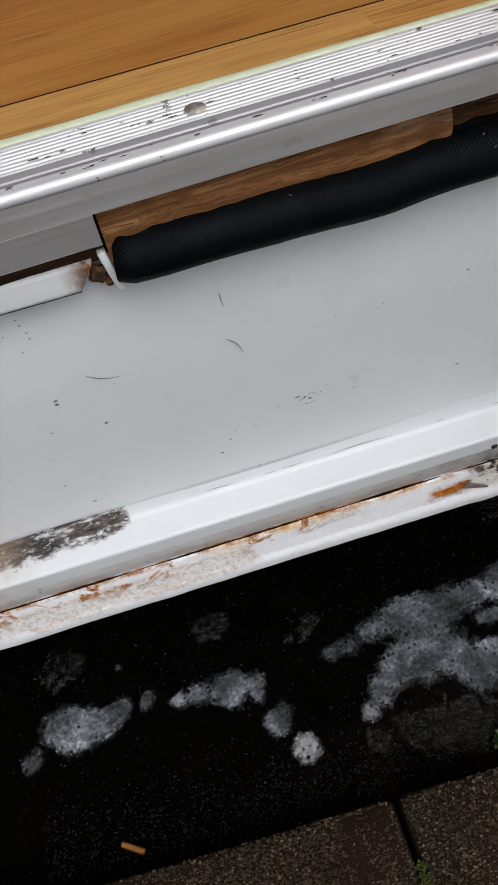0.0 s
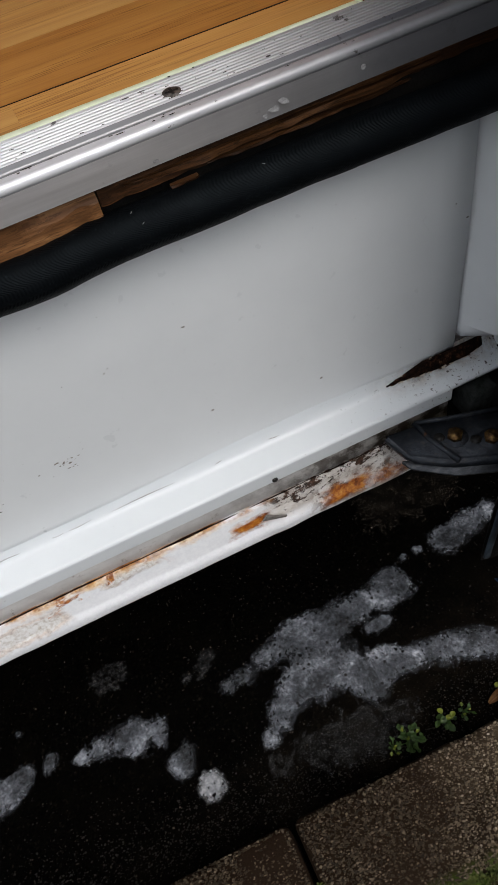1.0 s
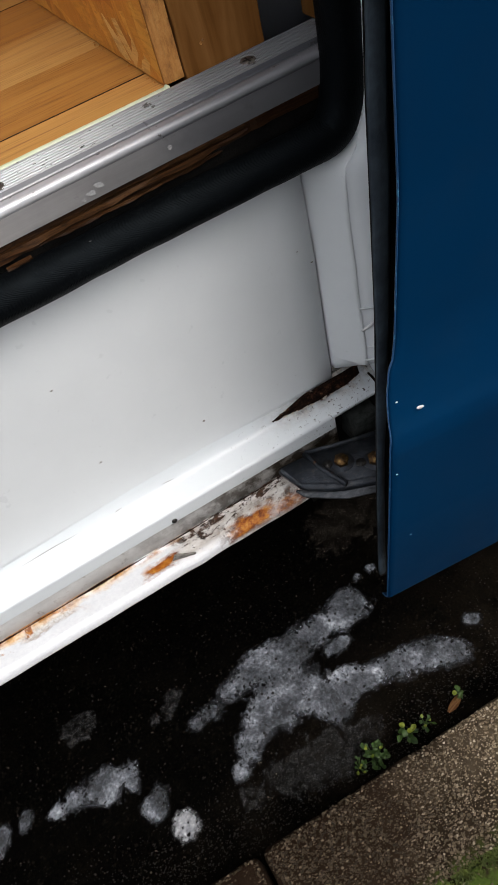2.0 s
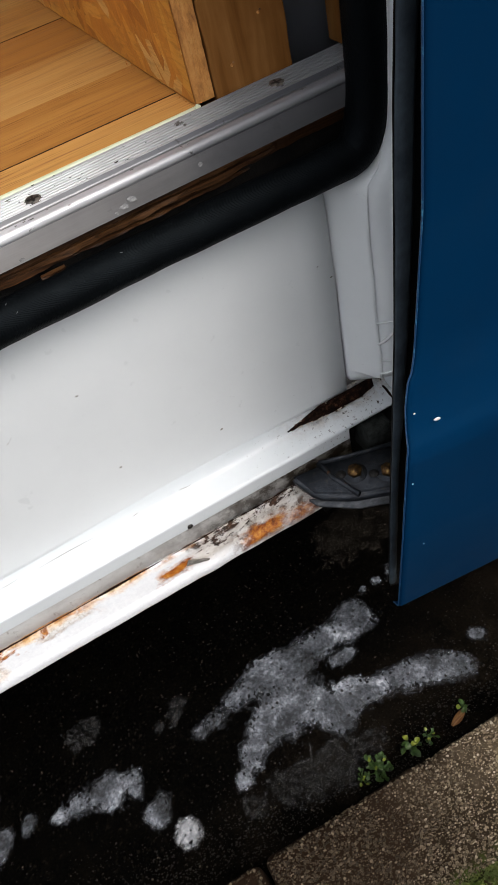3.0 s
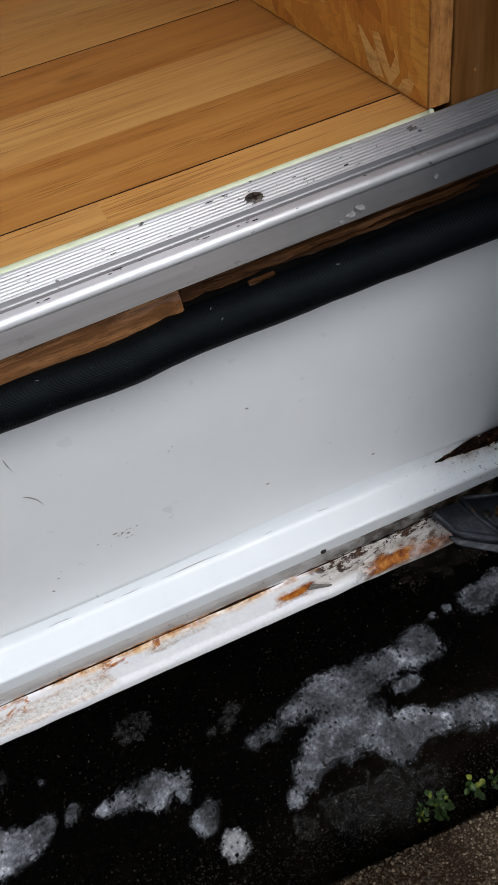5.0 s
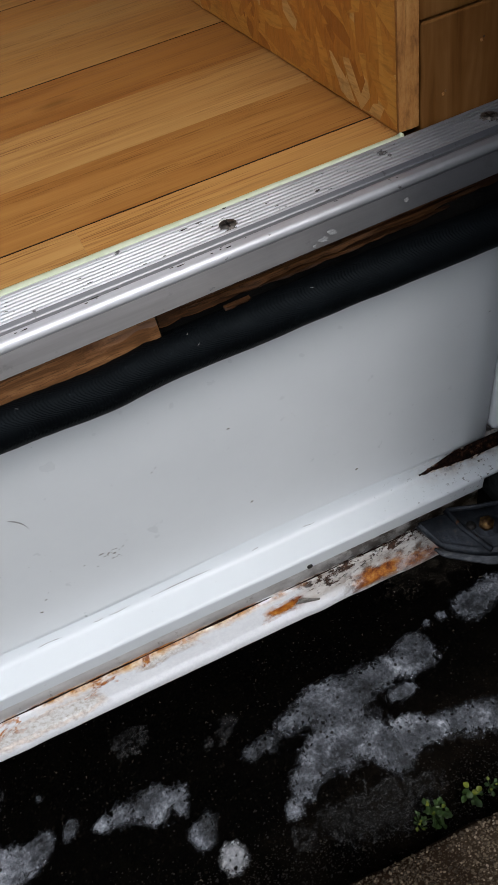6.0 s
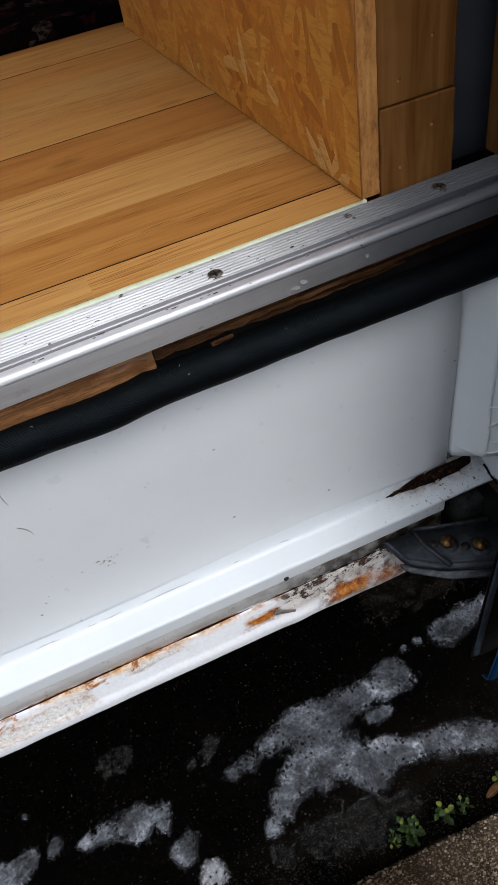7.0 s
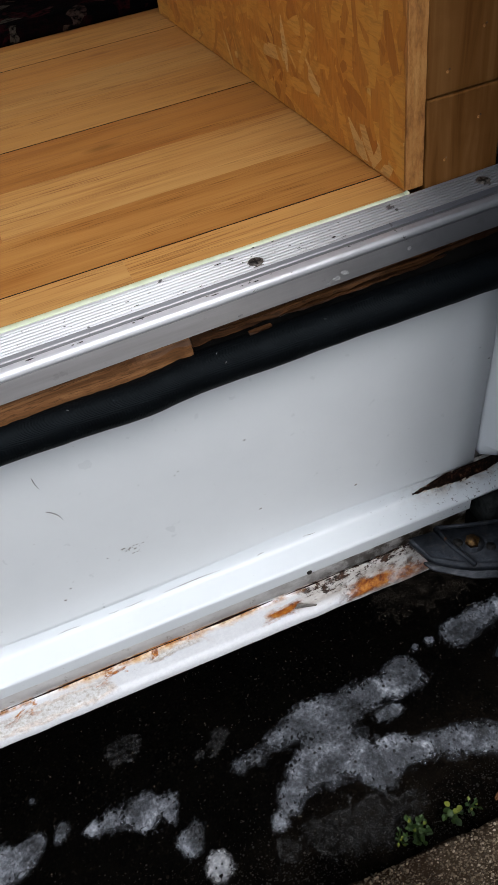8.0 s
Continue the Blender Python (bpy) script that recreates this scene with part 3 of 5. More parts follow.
m = Mat("dirt_mark", 0.8)
m.colour(m.ramp(m.noise(400, 3), (0.3, (0.10, 0.09, 0.08)), (0.7, (0.30, 0.28, 0.25))))
DIRT = m.m
m = Mat("dark_fibre", 0.6)
m.colour(m.ramp(m.noise(200, 3), (0.3, (0.15, 0.145, 0.14)), (0.7, (0.32, 0.31, 0.30))))
FIBRE = m.m
m = Mat("dull_red_plastic", 0.6)
m.colour(m.ramp(m.noise(200, 3), (0.3, (0.06, 0.008, 0.005)), (0.7, (0.11, 0.016, 0.01))))
RED = m.m
m = Mat("thin_paint_splash", 0.6)
m.colour(m.ramp(m.noise(500, 5, 0.7), (0.35, (0.22, 0.22, 0.22)), (0.65, (0.40, 0.40, 0.40))))
SPLASH = m.m


# ---- building helpers ----
def part(name, bm, material, parent=None, label="", smooth=True, at=None):
    """Links a bmesh as one mesh object, under a thing or a part."""
    me = bpy.data.meshes.new(name)
    bm.normal_update()
    bm.to_mesh(me)
    bm.free()
    if smooth:
        for p in me.polygons:
            p.use_smooth = True
    me.materials.append(material)
    ob = new(name, me)
    if parent:
        ob.parent = parent
    if at is not None:
        ob.matrix_basis = at
    if label:
        tagged(ob, label)
    return ob


def raw(name, verts, faces, material, parent=None, label="", smooth=False):
    me = bpy.data.meshes.new(name)
    me.from_pydata([tuple(v) for v in verts], [], faces)
    me.update()
    if smooth:
        for p in me.polygons:
            p.use_smooth = True
    me.materials.append(material)
    ob = new(name, me)
    if parent:
        ob.parent = parent
    if label:
        tagged(ob, label)
    return ob


def box(x0, x1, y0, y1, z0, z1, bevel=0.0, segs=2):
    bm = bmesh.new()
    bmesh.ops.create_cube(bm, size=1)
    bmesh.ops.transform(bm, verts=bm.verts, matrix=Matrix.Translation(((x0 + x1) / 2, (y0 + y1) / 2, (z0 + z1) / 2)) @ Matrix.Diagonal((x1 - x0, y1 - y0, z1 - z0, 1)))
    if bevel:
        bmesh.ops.bevel(bm, geom=list(bm.edges), offset=bevel, segments=segs, profile=0.5, affect="EDGES")
    return bm


def rounded(points, radius, n=4):
    """A line of (a, b) points with its inner corners rounded."""
    out = [Vector(points[0])]
    for p, q, r in zip(points, points[1:], points[2:]):
        p, q, r = Vector(p), Vector(q), Vector(r)
        d = min(radius, (q - p).length * 0.45, (r - q).length * 0.45)
        a, b = q + (p - q).normalized() * d, q + (r - q).normalized() * d
        for i in range(n + 1):
            t = i / n
            out.append(a * (1 - t) ** 2 + q * 2 * t * (1 - t) + b * t * t)
    out.append(Vector(points[-1]))
    return out


def sweep(profile, stations, place):
    """A sheet: the profile's points set at each station by place(station, a, b)."""
    bm = bmesh.new()
    rows = [[bm.verts.new(place(s, p[0], p[1])) for p in profile] for s in stations]
    for r0, r1 in zip(rows, rows[1:]):
        for a, b, c, d in zip(r0, r0[1:], r1[1:], r1):
            bm.faces.new((a, b, c, d))
    return bm


def thick(ob, amount, offset=0.0):
    mod = ob.modifiers.new("thickness", "SOLIDIFY")
    mod.thickness, mod.offset = amount, offset
    return ob


def tube(path, thickness, sides=14, squash=1.0, wobble=0.0, caps=True, seed=0.0):
    """A tube along a line of points."""
    bm = bmesh.new()
    rings = []
    for i, p in enumerate(path):
        p = Vector(p)
        d = (Vector(path[min(i + 1, len(path) - 1)]) - Vector(path[max(i - 1, 0)])).normalized()
        u = d.cross(Vector((0, 1, 0)))
        u = u.normalized() if u.length > 0.1 else Vector((1, 0, 0))
        v = d.cross(u).normalized()
        radius = thickness[i] if isinstance(thickness, list) else thickness
        ring = []
        for k in range(sides):
            a = 2 * math.pi * k / sides
            r = radius * (1 + wobble * noise.noise((p.x * 18 + seed, p.z * 18, math.cos(a) * 0.6)))
            ring.append(bm.verts.new(p + u * (math.cos(a) * r) + v * (math.sin(a) * r * squash)))
        rings.append(ring)
    for r0, r1 in zip(rings, rings[1:]):
        for k in range(sides):
            bm.faces.new((r0[k], r0[(k + 1) % sides], r1[(k + 1) % sides], r1[k]))
    if caps:
        bm.faces.new(list(reversed(rings[0])))
        bm.faces.new(rings[-1])
    return bm


def disc_head(radius, height, sides=20, hexed=False, dome=0.25):
    """A bolt's or screw's head, standing on z = 0."""
    bm = bmesh.new()
    n = 6 if hexed else sides
    bmesh.ops.create_cone(bm, segments=n, radius1=radius, radius2=radius, depth=height, cap_ends=True)
    bmesh.ops.translate(bm, verts=bm.verts, vec=(0, 0, height / 2))
    top = [e for e in bm.edges if all(v.co.z > height * 0.9 for v in e.verts)]
    bmesh.ops.bevel(bm, geom=top, offset=height * dome, segments=2, affect="EDGES")
    return bm


def empty(name, label, category, group="", kind=""):
    return tagged(new(name), label, category, group, kind)


def spread(a, b, n):
    return [a + (b - a) * i / (n - 1) for i in range(n)]


# ---- road, kerb and pavement ----
KERB_Y, KERB_Z = 0.166, 0.104


def kerb_line(x):
    return KERB_Y - 0.028 * (x - 0.1)


xs = [-120, -30, -8, -3, -1.4] + spread(-0.8, 1.1, 96) + [1.7, 3, 8, 30, 120]
ys = [-120, -30, -8, -2, -0.6, 0.0, 0.12] + spread(0.15, 0.75, 40) + [0.9, 1.3, 2.2, 4, 9, 30, 120]
verts, faces = [], []
for y in ys:
    for x in xs:
        z = 0.0
        if abs(x) < 1.2 and 0.1 < y < 0.8:
            z = 0.003 * noise.noise((x * 9, y * 9, 0.3)) + 0.0016 * noise.noise((x * 40, y * 40, 2.0))
            z += 0.010 * max(0.0, 1 - (y - kerb_line(x)) / 0.05) if y > 0.12 else 0.0
        verts.append((x, y, z - (0.03 if y < 0.1 and y > -60 else 0.0)))
w = len(xs)
for j in range(len(ys) - 1):
    for i in range(w - 1):
        a = j * w + i
        faces.append((a, a + 1, a + 1 + w, a + w))
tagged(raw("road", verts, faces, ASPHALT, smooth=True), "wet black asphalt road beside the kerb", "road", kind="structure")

kerb = empty("kerb", "worn exposed-aggregate concrete kerb stones beside the road", "kerb", kind="structure")
JOINT = 0.086
for x0, x1 in ((-2.664, -1.749), (-1.744, -0.834), (-0.829, JOINT - 0.003), (JOINT + 0.003, 1.0), (1.005, 1.92), (1.925, 2.84)):
    bm = box(x0, x1, 0.036, 0.166, -0.12, KERB_Z, 0.010, 3)
    bmesh.ops.subdivide_edges(bm, edges=[e for e in bm.edges if abs(e.verts[0].co.x - e.verts[1].co.x) > 0.3], cuts=60, use_grid_fill=True)
    for v in bm.verts:
        n = noise.noise((v.co.x * 30, v.co.y * 30, v.co.z * 30)) * 0.0028 + noise.noise((v.co.x * 8, v.co.y * 8, 4)) * 0.002
        if v.co.z > 0.05:
            v.co.z += n
            v.co.y += n - 0.028 * (v.co.x - 0.1)
        else:
            v.co.y -= 0.028 * (v.co.x - 0.1)
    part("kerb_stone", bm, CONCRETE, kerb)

pavement = tagged(part("pavement", box(-60, 60, -2.4, 0.028, -0.1, 0.099), CONCRETE, smooth=False), "rough concrete pavement behind the kerb", "pavement", kind="structure")


def pebbles(count, place, low, high, seed, flat=0.6):
    """Many small uneven stones in one mesh."""
    rng = random.Random(seed)
    vs, fs = [], []
    for _ in range(count):
        x, y, z = place(rng)
        r = low + (high - low) * rng.random() ** 2.2
        a0, k = rng.random() * 6.28, len(vs)
        n = 6
        ex = 0.35 + 0.7 * rng.random()
        for i in range(n):
            a = a0 + 6.283 * i / n
            q = r * (0.65 + 0.6 * rng.random())
            px, py = q * math.cos(a), q * ex * math.sin(a)
            vs.append((x + px, y + py, z - r * 0.3))
        for i in range(n):
            px, py, _ = vs[k + i]
            vs.append((x + (px - x) * 0.62, y + (py - y) * 0.62, z + r * flat * (0.7 + 0.4 * rng.random())))
        for i in range(n):
            j = (i + 1) % n
            fs.append((k + i, k + j, k + n + j, k + n + i))
        fs.append(tuple(k + n + i for i in range(n)))
    return vs, fs


def on_kerb(rng):
    x = rng.uniform(-0.32, 0.62)
    while abs(x - JOINT) < 0.006:
        x = rng.uniform(-0.32, 0.62)
    return x, kerb_line(x) - 0.003 - 0.124 * rng.random(), KERB_Z + 0.0003


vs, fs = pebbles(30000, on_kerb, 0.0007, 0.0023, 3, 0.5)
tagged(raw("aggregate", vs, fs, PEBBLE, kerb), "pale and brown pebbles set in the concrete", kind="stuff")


def on_pavement(rng):
    return rng.uniform(-0.1, 0.65), rng.uniform(-0.12, 0.024), 0.0993


vs, fs = pebbles(4000, on_pavement, 0.0007, 0.0026, 4, 0.45)
tagged(raw("aggregate", vs, fs, PEBBLE, pavement), "pale pebbles set in the concrete", kind="stuff")


def on_road(rng):
    x = rng.uniform(-0.5, 0.85)
    return x, kerb_line(x) + 0.012 + 0.42 * rng.random(), 0.002


vs, fs = pebbles(2200, on_road, 0.0004, 0.0017, 5, 0.4)
near, nearf = pebbles(9000, lambda r: (lambda x: (x, kerb_line(x) + 0.010 + abs(r.gauss(0, 0.055)), 0.0022 + 0.006 * r.random() ** 4))(r.uniform(-0.35, 0.7)), 0.0005, 0.0017, 6, 0.5)
fs += [tuple(i + len(vs) for i in f) for f in nearf]
vs += near
tagged(raw("road_grit", vs, fs, CHIPPING), "loose grit and chippings scattered on the road", "grit", kind="stuff")


# pale flecks of dead grass, bark and paint lying on the wet road
rng = random.Random(64)
vs, fs = [], []
for k in range(260):
    x = rng.uniform(-0.42, 0.62)
    y = rng.uniform(0.40, 0.56) if k < 300 else kerb_line(x) + 0.03 + 0.26 * rng.random()
    ln, wd, a = rng.uniform(0.0010, 0.0042) * (1.9 if rng.random() < 0.04 else 1.0), rng.uniform(0.0004, 0.0013), rng.uniform(0, 6.28)
    ca, sa, n0, lift = math.cos(a), math.sin(a), len(vs), rng.uniform(0.0008, 0.0035)
    for i in range(4):
        t = i / 3 - 0.5
        bend = 0.35 * ln * (t * t) * rng.uniform(-1, 1)
        w2 = wd * (1 - abs(t) * 1.3) * rng.uniform(0.6, 1.2)
        for side in (-1, 1):
            u, v = t * ln, bend + side * w2
            vs.append((x + u * ca - v * sa, y + u * sa + v * ca, 0.0032 + lift * (0.4 + t * rng.uniform(-0.4, 0.4))))
    fs += [(n0 + 2 * i, n0 + 2 * i + 2, n0 + 2 * i + 3, n0 + 2 * i + 1) for i in range(3)]
tagged(raw("litter_flecks", vs, fs, FLECK), "pale flecks of dead grass and bark on the road", "litter", kind="stuff")


# moss along the joint behind the kerb and in the joint between two stones
def tufts(name, count, place, seed, material, low=0.0015, high=0.004):
    rng = random.Random(seed)
    vs, fs = [], []
    for _ in range(count):
        x, y, z = place(rng)
        for _ in range(3):
            a, h = rng.random() * 6.28, low + (high - low) * rng.random()
            k = len(vs)
            dx, dy = math.cos(a) * h * 0.5, math.sin(a) * h * 0.5
            vs += [(x - dy * 0.5, y + dx * 0.5, z), (x + dy * 0.5, y - dx * 0.5, z), (x + dx * 1.6, y + dy * 1.6, z + h)]
            fs.append((k, k + 1, k + 2))
    return raw(name, vs, fs, material)


def moss_place(rng):
    x = rng.uniform(0.12, 0.6)
    return x, kerb_line(x) - 0.131 + rng.gauss(0, 0.006 if noise.noise((x * 12, 0, 0)) > -0.1 else 0.002), KERB_Z - 0.003


tagged(tufts("moss", 2600, moss_place, 8, MOSS), "green moss growing in the joint behind the kerb", "moss", kind="stuff")
tagged(tufts("moss", 260, lambda r: (JOINT + r.gauss(0.002, 0.004), r.uniform(0.035, 0.098), KERB_Z - 0.002), 9, MOSS), "green moss in the joint between kerb stones", "moss", kind="stuff")


# ---- soap foam on the road ----
def foam(name, blobs, material, label, height=0.006, ragged=0.6, seed=0.0, step=0.0017):
    """A patch of foam: round lobes (x, y, radius) run together, with a torn edge, holes and bubbles."""
    blobs = [(bx, by, 1.12 * r) for bx, by, r in blobs]
    x0, x1 = min(b[0] - 1.7 * b[2] for b in blobs), max(b[0] + 1.7 * b[2] for b in blobs)
    y0, y1 = min(b[1] - 1.7 * b[2] for b in blobs), max(b[1] + 1.7 * b[2] for b in blobs)
    nx, ny = int((x1 - x0) / step) + 2, int((y1 - y0) / step) + 2
    gx, gy = np.meshgrid(x0 + step * np.arange(nx), y0 + step * np.arange(ny), indexing="ij")
    f = sum(np.exp(-((gx - bx) ** 2 + (gy - by) ** 2) / (r * r)) for bx, by, r in blobs) - 0.27
    f = np.minimum(f, 1.1)
    h = np.zeros_like(f)
    for i in range(nx):
        for j in range(ny):
            if f[i, j] < -0.26:
                continue
            x, y = gx[i, j], gy[i, j]
            wx, wy = x + 0.006 * noise.noise((x * 60, y * 60, seed + 2)), y + 0.006 * noise.noise((x * 60, y * 60, seed + 8))
            torn = 0.40 * noise.noise((wx * 42 + seed, wy * 42, 0)) + 0.36 * noise.noise((wx * 105, wy * 105, seed)) + 0.30 * noise.noise((wx * 260, wy * 260, seed + 3))
            f[i, j] += ragged * torn
            if noise.noise((x * 190, y * 190, seed + 5)) > 0.46 and f[i, j] < 0.75:
                f[i, j] -= 0.5
            h[i, j] = 0.75 + 0.55 * noise.noise((x * 70, y * 70, seed + 9)) + 0.35 * noise.noise((x * 240, y * 240, seed + 4))
    index, vs, fs, thin = {}, [], [], []

    def vert(i, j):
        if (i, j) not in index:
            v = max(f[i, j], 0.0)
            index[i, j] = len(vs)
            rise = 0.55 * height * min(1.0, v * 1.6) ** 0.6 * h[i, j]
            vs.append((gx[i, j], gy[i, j], 0.0025 + rise if v > 0 else -0.002))
            thin.append(max(0.0, min(1.0, v * 1.25)))
        return index[i, j]

    for j in range(ny - 1):
        for i in range(nx - 1):
            q = f[i:i + 2, j:j + 2]
            if q.max() > 0.02 and min(q[0, 0], q[1, 1]) > -0.25:
                fs.append((vert(i, j), vert(i + 1, j), vert(i + 1, j + 1), vert(i, j + 1)))
    ob = raw(name, vs, fs, material, smooth=True)
    cover = ob.data.attributes.new("cover", "FLOAT", "POINT")
    cover.data.foreach_set("value", thin)
    return tagged(ob, label, "foam", "foam on the road")


foam("foam_patch", [(0.37, 0.425, .018), (0.373, 0.402, .02), (0.342, 0.405, .019), (0.308, 0.404, .021), (0.271, 0.405, .022), (0.234, 0.408, .022), (0.203, 0.408, .020),
     (0.179, 0.406, .018), (0.145, 0.398, .015), (0.108, 0.388, .014), (0.080, 0.381, .011), (0.237, 0.380, .024), (0.218, 0.352, .023), (0.184, 0.352, .022), (0.158, 0.334, .021),
     (0.130, 0.314, .018), (0.104, 0.290, .012), (0.245, 0.330, .021), (0.256, 0.305, .021), (0.195, 0.328, .021), (0.290, 0.306, .020), (0.325, 0.301, .018), (0.362, 0.296, .019),
     (0.395, 0.288, .021), (0.425, 0.277, .021), (0.453, 0.262, .018), (0.266, 0.283, .015), (0.30, 0.32, .015)], FOAM, "grey soap foam spread over wet black asphalt", seed=1.0)
foam("foam_patch", [(0.302, 0.366, .010), (0.318, 0.364, .010), (0.331, 0.366, .008)], FOAM, "small island of grey soap foam on the road", 0.005, seed=2.0)
foam("foam_patch", [(0.497, 0.290, .009), (0.507, 0.283, .008)], FOAM, "small ring of grey soap foam on the road", 0.006, 0.6, seed=3.0)
foam("foam_patch", [(-0.030, 0.377, .013), (-0.060, 0.386, .016), (-0.085, 0.388, .017), (-0.118, 0.388, .014), (-0.145, 0.386, .011), (-0.070, 0.366, .013), (-0.034, 0.360, .009)],
     FOAM, "long streak of grey soap foam on the road", 0.006, seed=4.0)
foam("foam_patch", [(-0.022, 0.318, .013), (-0.006, 0.327, .012), (-0.014, 0.304, .010)], FOAM, "small patch of grey soap foam on the road", 0.006, seed=5.0)
foam("foam_patch", [(0.010, 0.271, .0175)], FOAM_WHITE, "round white tuft of soap foam on the road", 0.010, 0.30, seed=6.0)
foam("foam_patch", [(-0.322, 0.404, .020), (-0.297, 0.402, .021), (-0.266, 0.390, .021), (-0.238, 0.393, .017), (-0.225, 0.402, .012), (-0.306, 0.378, .016), (-0.285, 0.375, .012)],
     FOAM, "thick grey soap foam patch on the road", 0.010, seed=7.0)
foam("foam_patch", [(-0.358, 0.366, .015)], FOAM, "small grey soap foam blob on the road", 0.006, seed=8.0)
foam("foam_patch", [(-0.186, 0.408, .009), (-0.192, 0.396, .008)], FOAM, "small grey soap foam blob on the road", 0.005, seed=9.0)
foam("foam_patch", [(0.470, 0.440, .018), (0.492, 0.438, .020), (0.515, 0.447, .018), (0.542, 0.450, .016), (0.568, 0.456, .014)], FOAM, "grey soap foam patch on the road under the sill", 0.008, seed=10.0)
foam("foam_patch", [(0.405, 0.443, .006), (0.431, 0.444, .008)], FOAM, "tiny blobs of soap foam on the road", 0.008, 0.6, seed=11.0)
foam("foam_patch", [(-0.315, 0.482, .019), (-0.290, 0.490, .014)], FILM, "thin grey soap film on the road", 0.003, 0.7, seed=12.0)
foam("foam_patch", [(-0.085, 0.478, .016), (-0.065, 0.482, .013)], FILM, "thin grey soap film on the road", 0.003, 0.7, seed=13.0)
foam("foam_patch", [(0.160, 0.250, .024), (0.202, 0.240, .026), (0.240, 0.243, .024), (0.285, 0.240, .014), (0.10, 0.255, .014)], FILM, "thin grey dried soap film on the road", 0.002, 0.8, seed=14.0)
foam("foam_patch", [(0.055, 0.43, .010), (0.07, 0.445, .009), (0.03, 0.425, .007)], FILM, "thin specks of soap film on the road", 0.002, 0.9, seed=15.0)
foam("foam_patch", [(0.42, 0.540, .030), (0.462, 0.552, .034), (0.50, 0.545, .030), (0.530, 0.530, .024)], FILM_BROWN, "thin brownish dried film on the road", 0.002, 0.8, seed=21.0)
foam("foam_patch", [(-0.222, 0.461, .006)], FOAM, "tiny blob of soap foam on the road", 0.009, 0.4, seed=16.0)


# ---- weeds at the foot of the kerb ----
def leaf_mesh(length, width, cup=0.25):
    bm = bmesh.new()
    rows = []
    for i in range(7):
        t = i / 6
        wd = width * math.sin(math.pi * min(1, t * 0.92 + 0.06)) ** 0.7
        rows.append([bm.verts.new((t * length, s * wd / 2, cup * wd * abs(s) - 0.25 * length * t * t + 0.1 * length * t)) for s in (-1, -0.5, 0, 0.5, 1)])
    for r0, r1 in zip(rows, rows[1:]):
        for a, b, c, d in zip(r0, r0[1:], r1[1:], r1):
            bm.faces.new((a, b, c, d))
    return bm


def weed(x, y, z, leaves, size, seed, material, label, tall=0.02, spread_by=0.5):
    rng = random.Random(seed)
    plant = empty("weed", label, "weed", "weeds along the kerb")
    plant.matrix_basis = pose(x, y, z)
    for k in range(leaves):
        a = rng.uniform(0, 360)
        reach = size * spread_by * rng.uniform(0.02, 1.3) ** 0.8
        h = tall * rng.uniform(0.25, 1.1)
        ca, sa = math.cos(radians(a)), math.sin(radians(a))
        tip = Vector((ca * reach, sa * reach, h))
        stem = part("stem", tube([(0, 0, -0.004), tip * 0.5 + Vector((0, 0, h * 0.2)), tip], 0.0006, 6), LEAF, plant)
        lf = part("leaf", leaf_mesh(size * rng.uniform(0.55, 1.1), size * rng.uniform(0.6, 0.95), rng.uniform(0.1, 0.35)), LEAF_YELLOW if rng.random() < (0.6 if material is LEAF_YELLOW else 0.08) else LEAF, plant)
        lf.matrix_basis = pose(tip.x, tip.y, tip.z, rng.uniform(-25, 25), rng.uniform(-30, 15), a + rng.uniform(-50, 50))
    return plant


weed(0.268, 0.203, 0.004, 46, 0.0072, 1, LEAF, "dense clump of small round green leaves at the kerb's foot", 0.022, 1.9)
weed(0.322, 0.204, 0.004, 12, 0.0095, 2, LEAF_YELLOW, "small weed with yellow-green leaves at the kerb's foot", 0.030, 0.9)
weed(0.350, 0.203, 0.006, 13, 0.0058, 3, LEAF, "small green seedling at the kerb's foot", 0.020, 1.4)
weed(0.415, 0.204, 0.006, 8, 0.0075, 4, LEAF, "small grey-green seedling at the kerb's foot", 0.02, 1.1)
weed(0.245, 0.206, 0.006, 14, 0.0048, 5, LEAF, "tiny green seedling at the kerb's foot", 0.010, 1.6)

butt = tagged(part("cigarette_butt", tube([(0, 0, 0), (0.004, 0, 0), (0.018, 0, 0.0006), (0.031, 0, 0)], 0.0040, 12, 0.85, 0.25), ORANGE, at=pose(-0.250, 0.229, 0.0084, 0, 0, -32)),
              "crushed orange-brown cigarette butt on the wet road", "litter")
part("dead_leaf", leaf_mesh(0.03, 0.011, 0.4), ROT_PALE, at=pose(0.385, 0.198, 0.012, 20, -10, 15))
tagged(bpy.data.objects["dead_leaf"], "curled brown dead leaf at the kerb's foot", "leaf")


# ---- the van's doorway ----
FLOOR_Z = 0.867
van = empty("van", "blue van with a white-painted, rusty side-door step", "van")
LEFT, CORNER = -1.0, 0.344


def along(x, y, z):
    return (x, y, z)


# upright panel of the step, with soft dents
riser_line = rounded([(0.280, 0.8195), (0.2735, 0.819), (0.2735, 0.75), (0.2782, 0.68), (0.2797, 0.640), (0.2806, 0.6215)], 0.012, 5)
bm = sweep(riser_line, spread(LEFT, CORNER, 60), along)
for v in bm.verts:
    v.co.y += 0.0012 * noise.noise((v.co.x * 6, v.co.z * 7, 1.7))
thick(part("step_riser", bm, PAINT, van, "white glossy panel with small scuffs and specks"), 0.0015, 1)

# black filler: the shade in the gap above the panel as a box
part("floor_edge", box(LEFT, 0.372, 0.2712, 0.296, 0.8198, 0.8395), UNDERSEAL_SHADE, van)

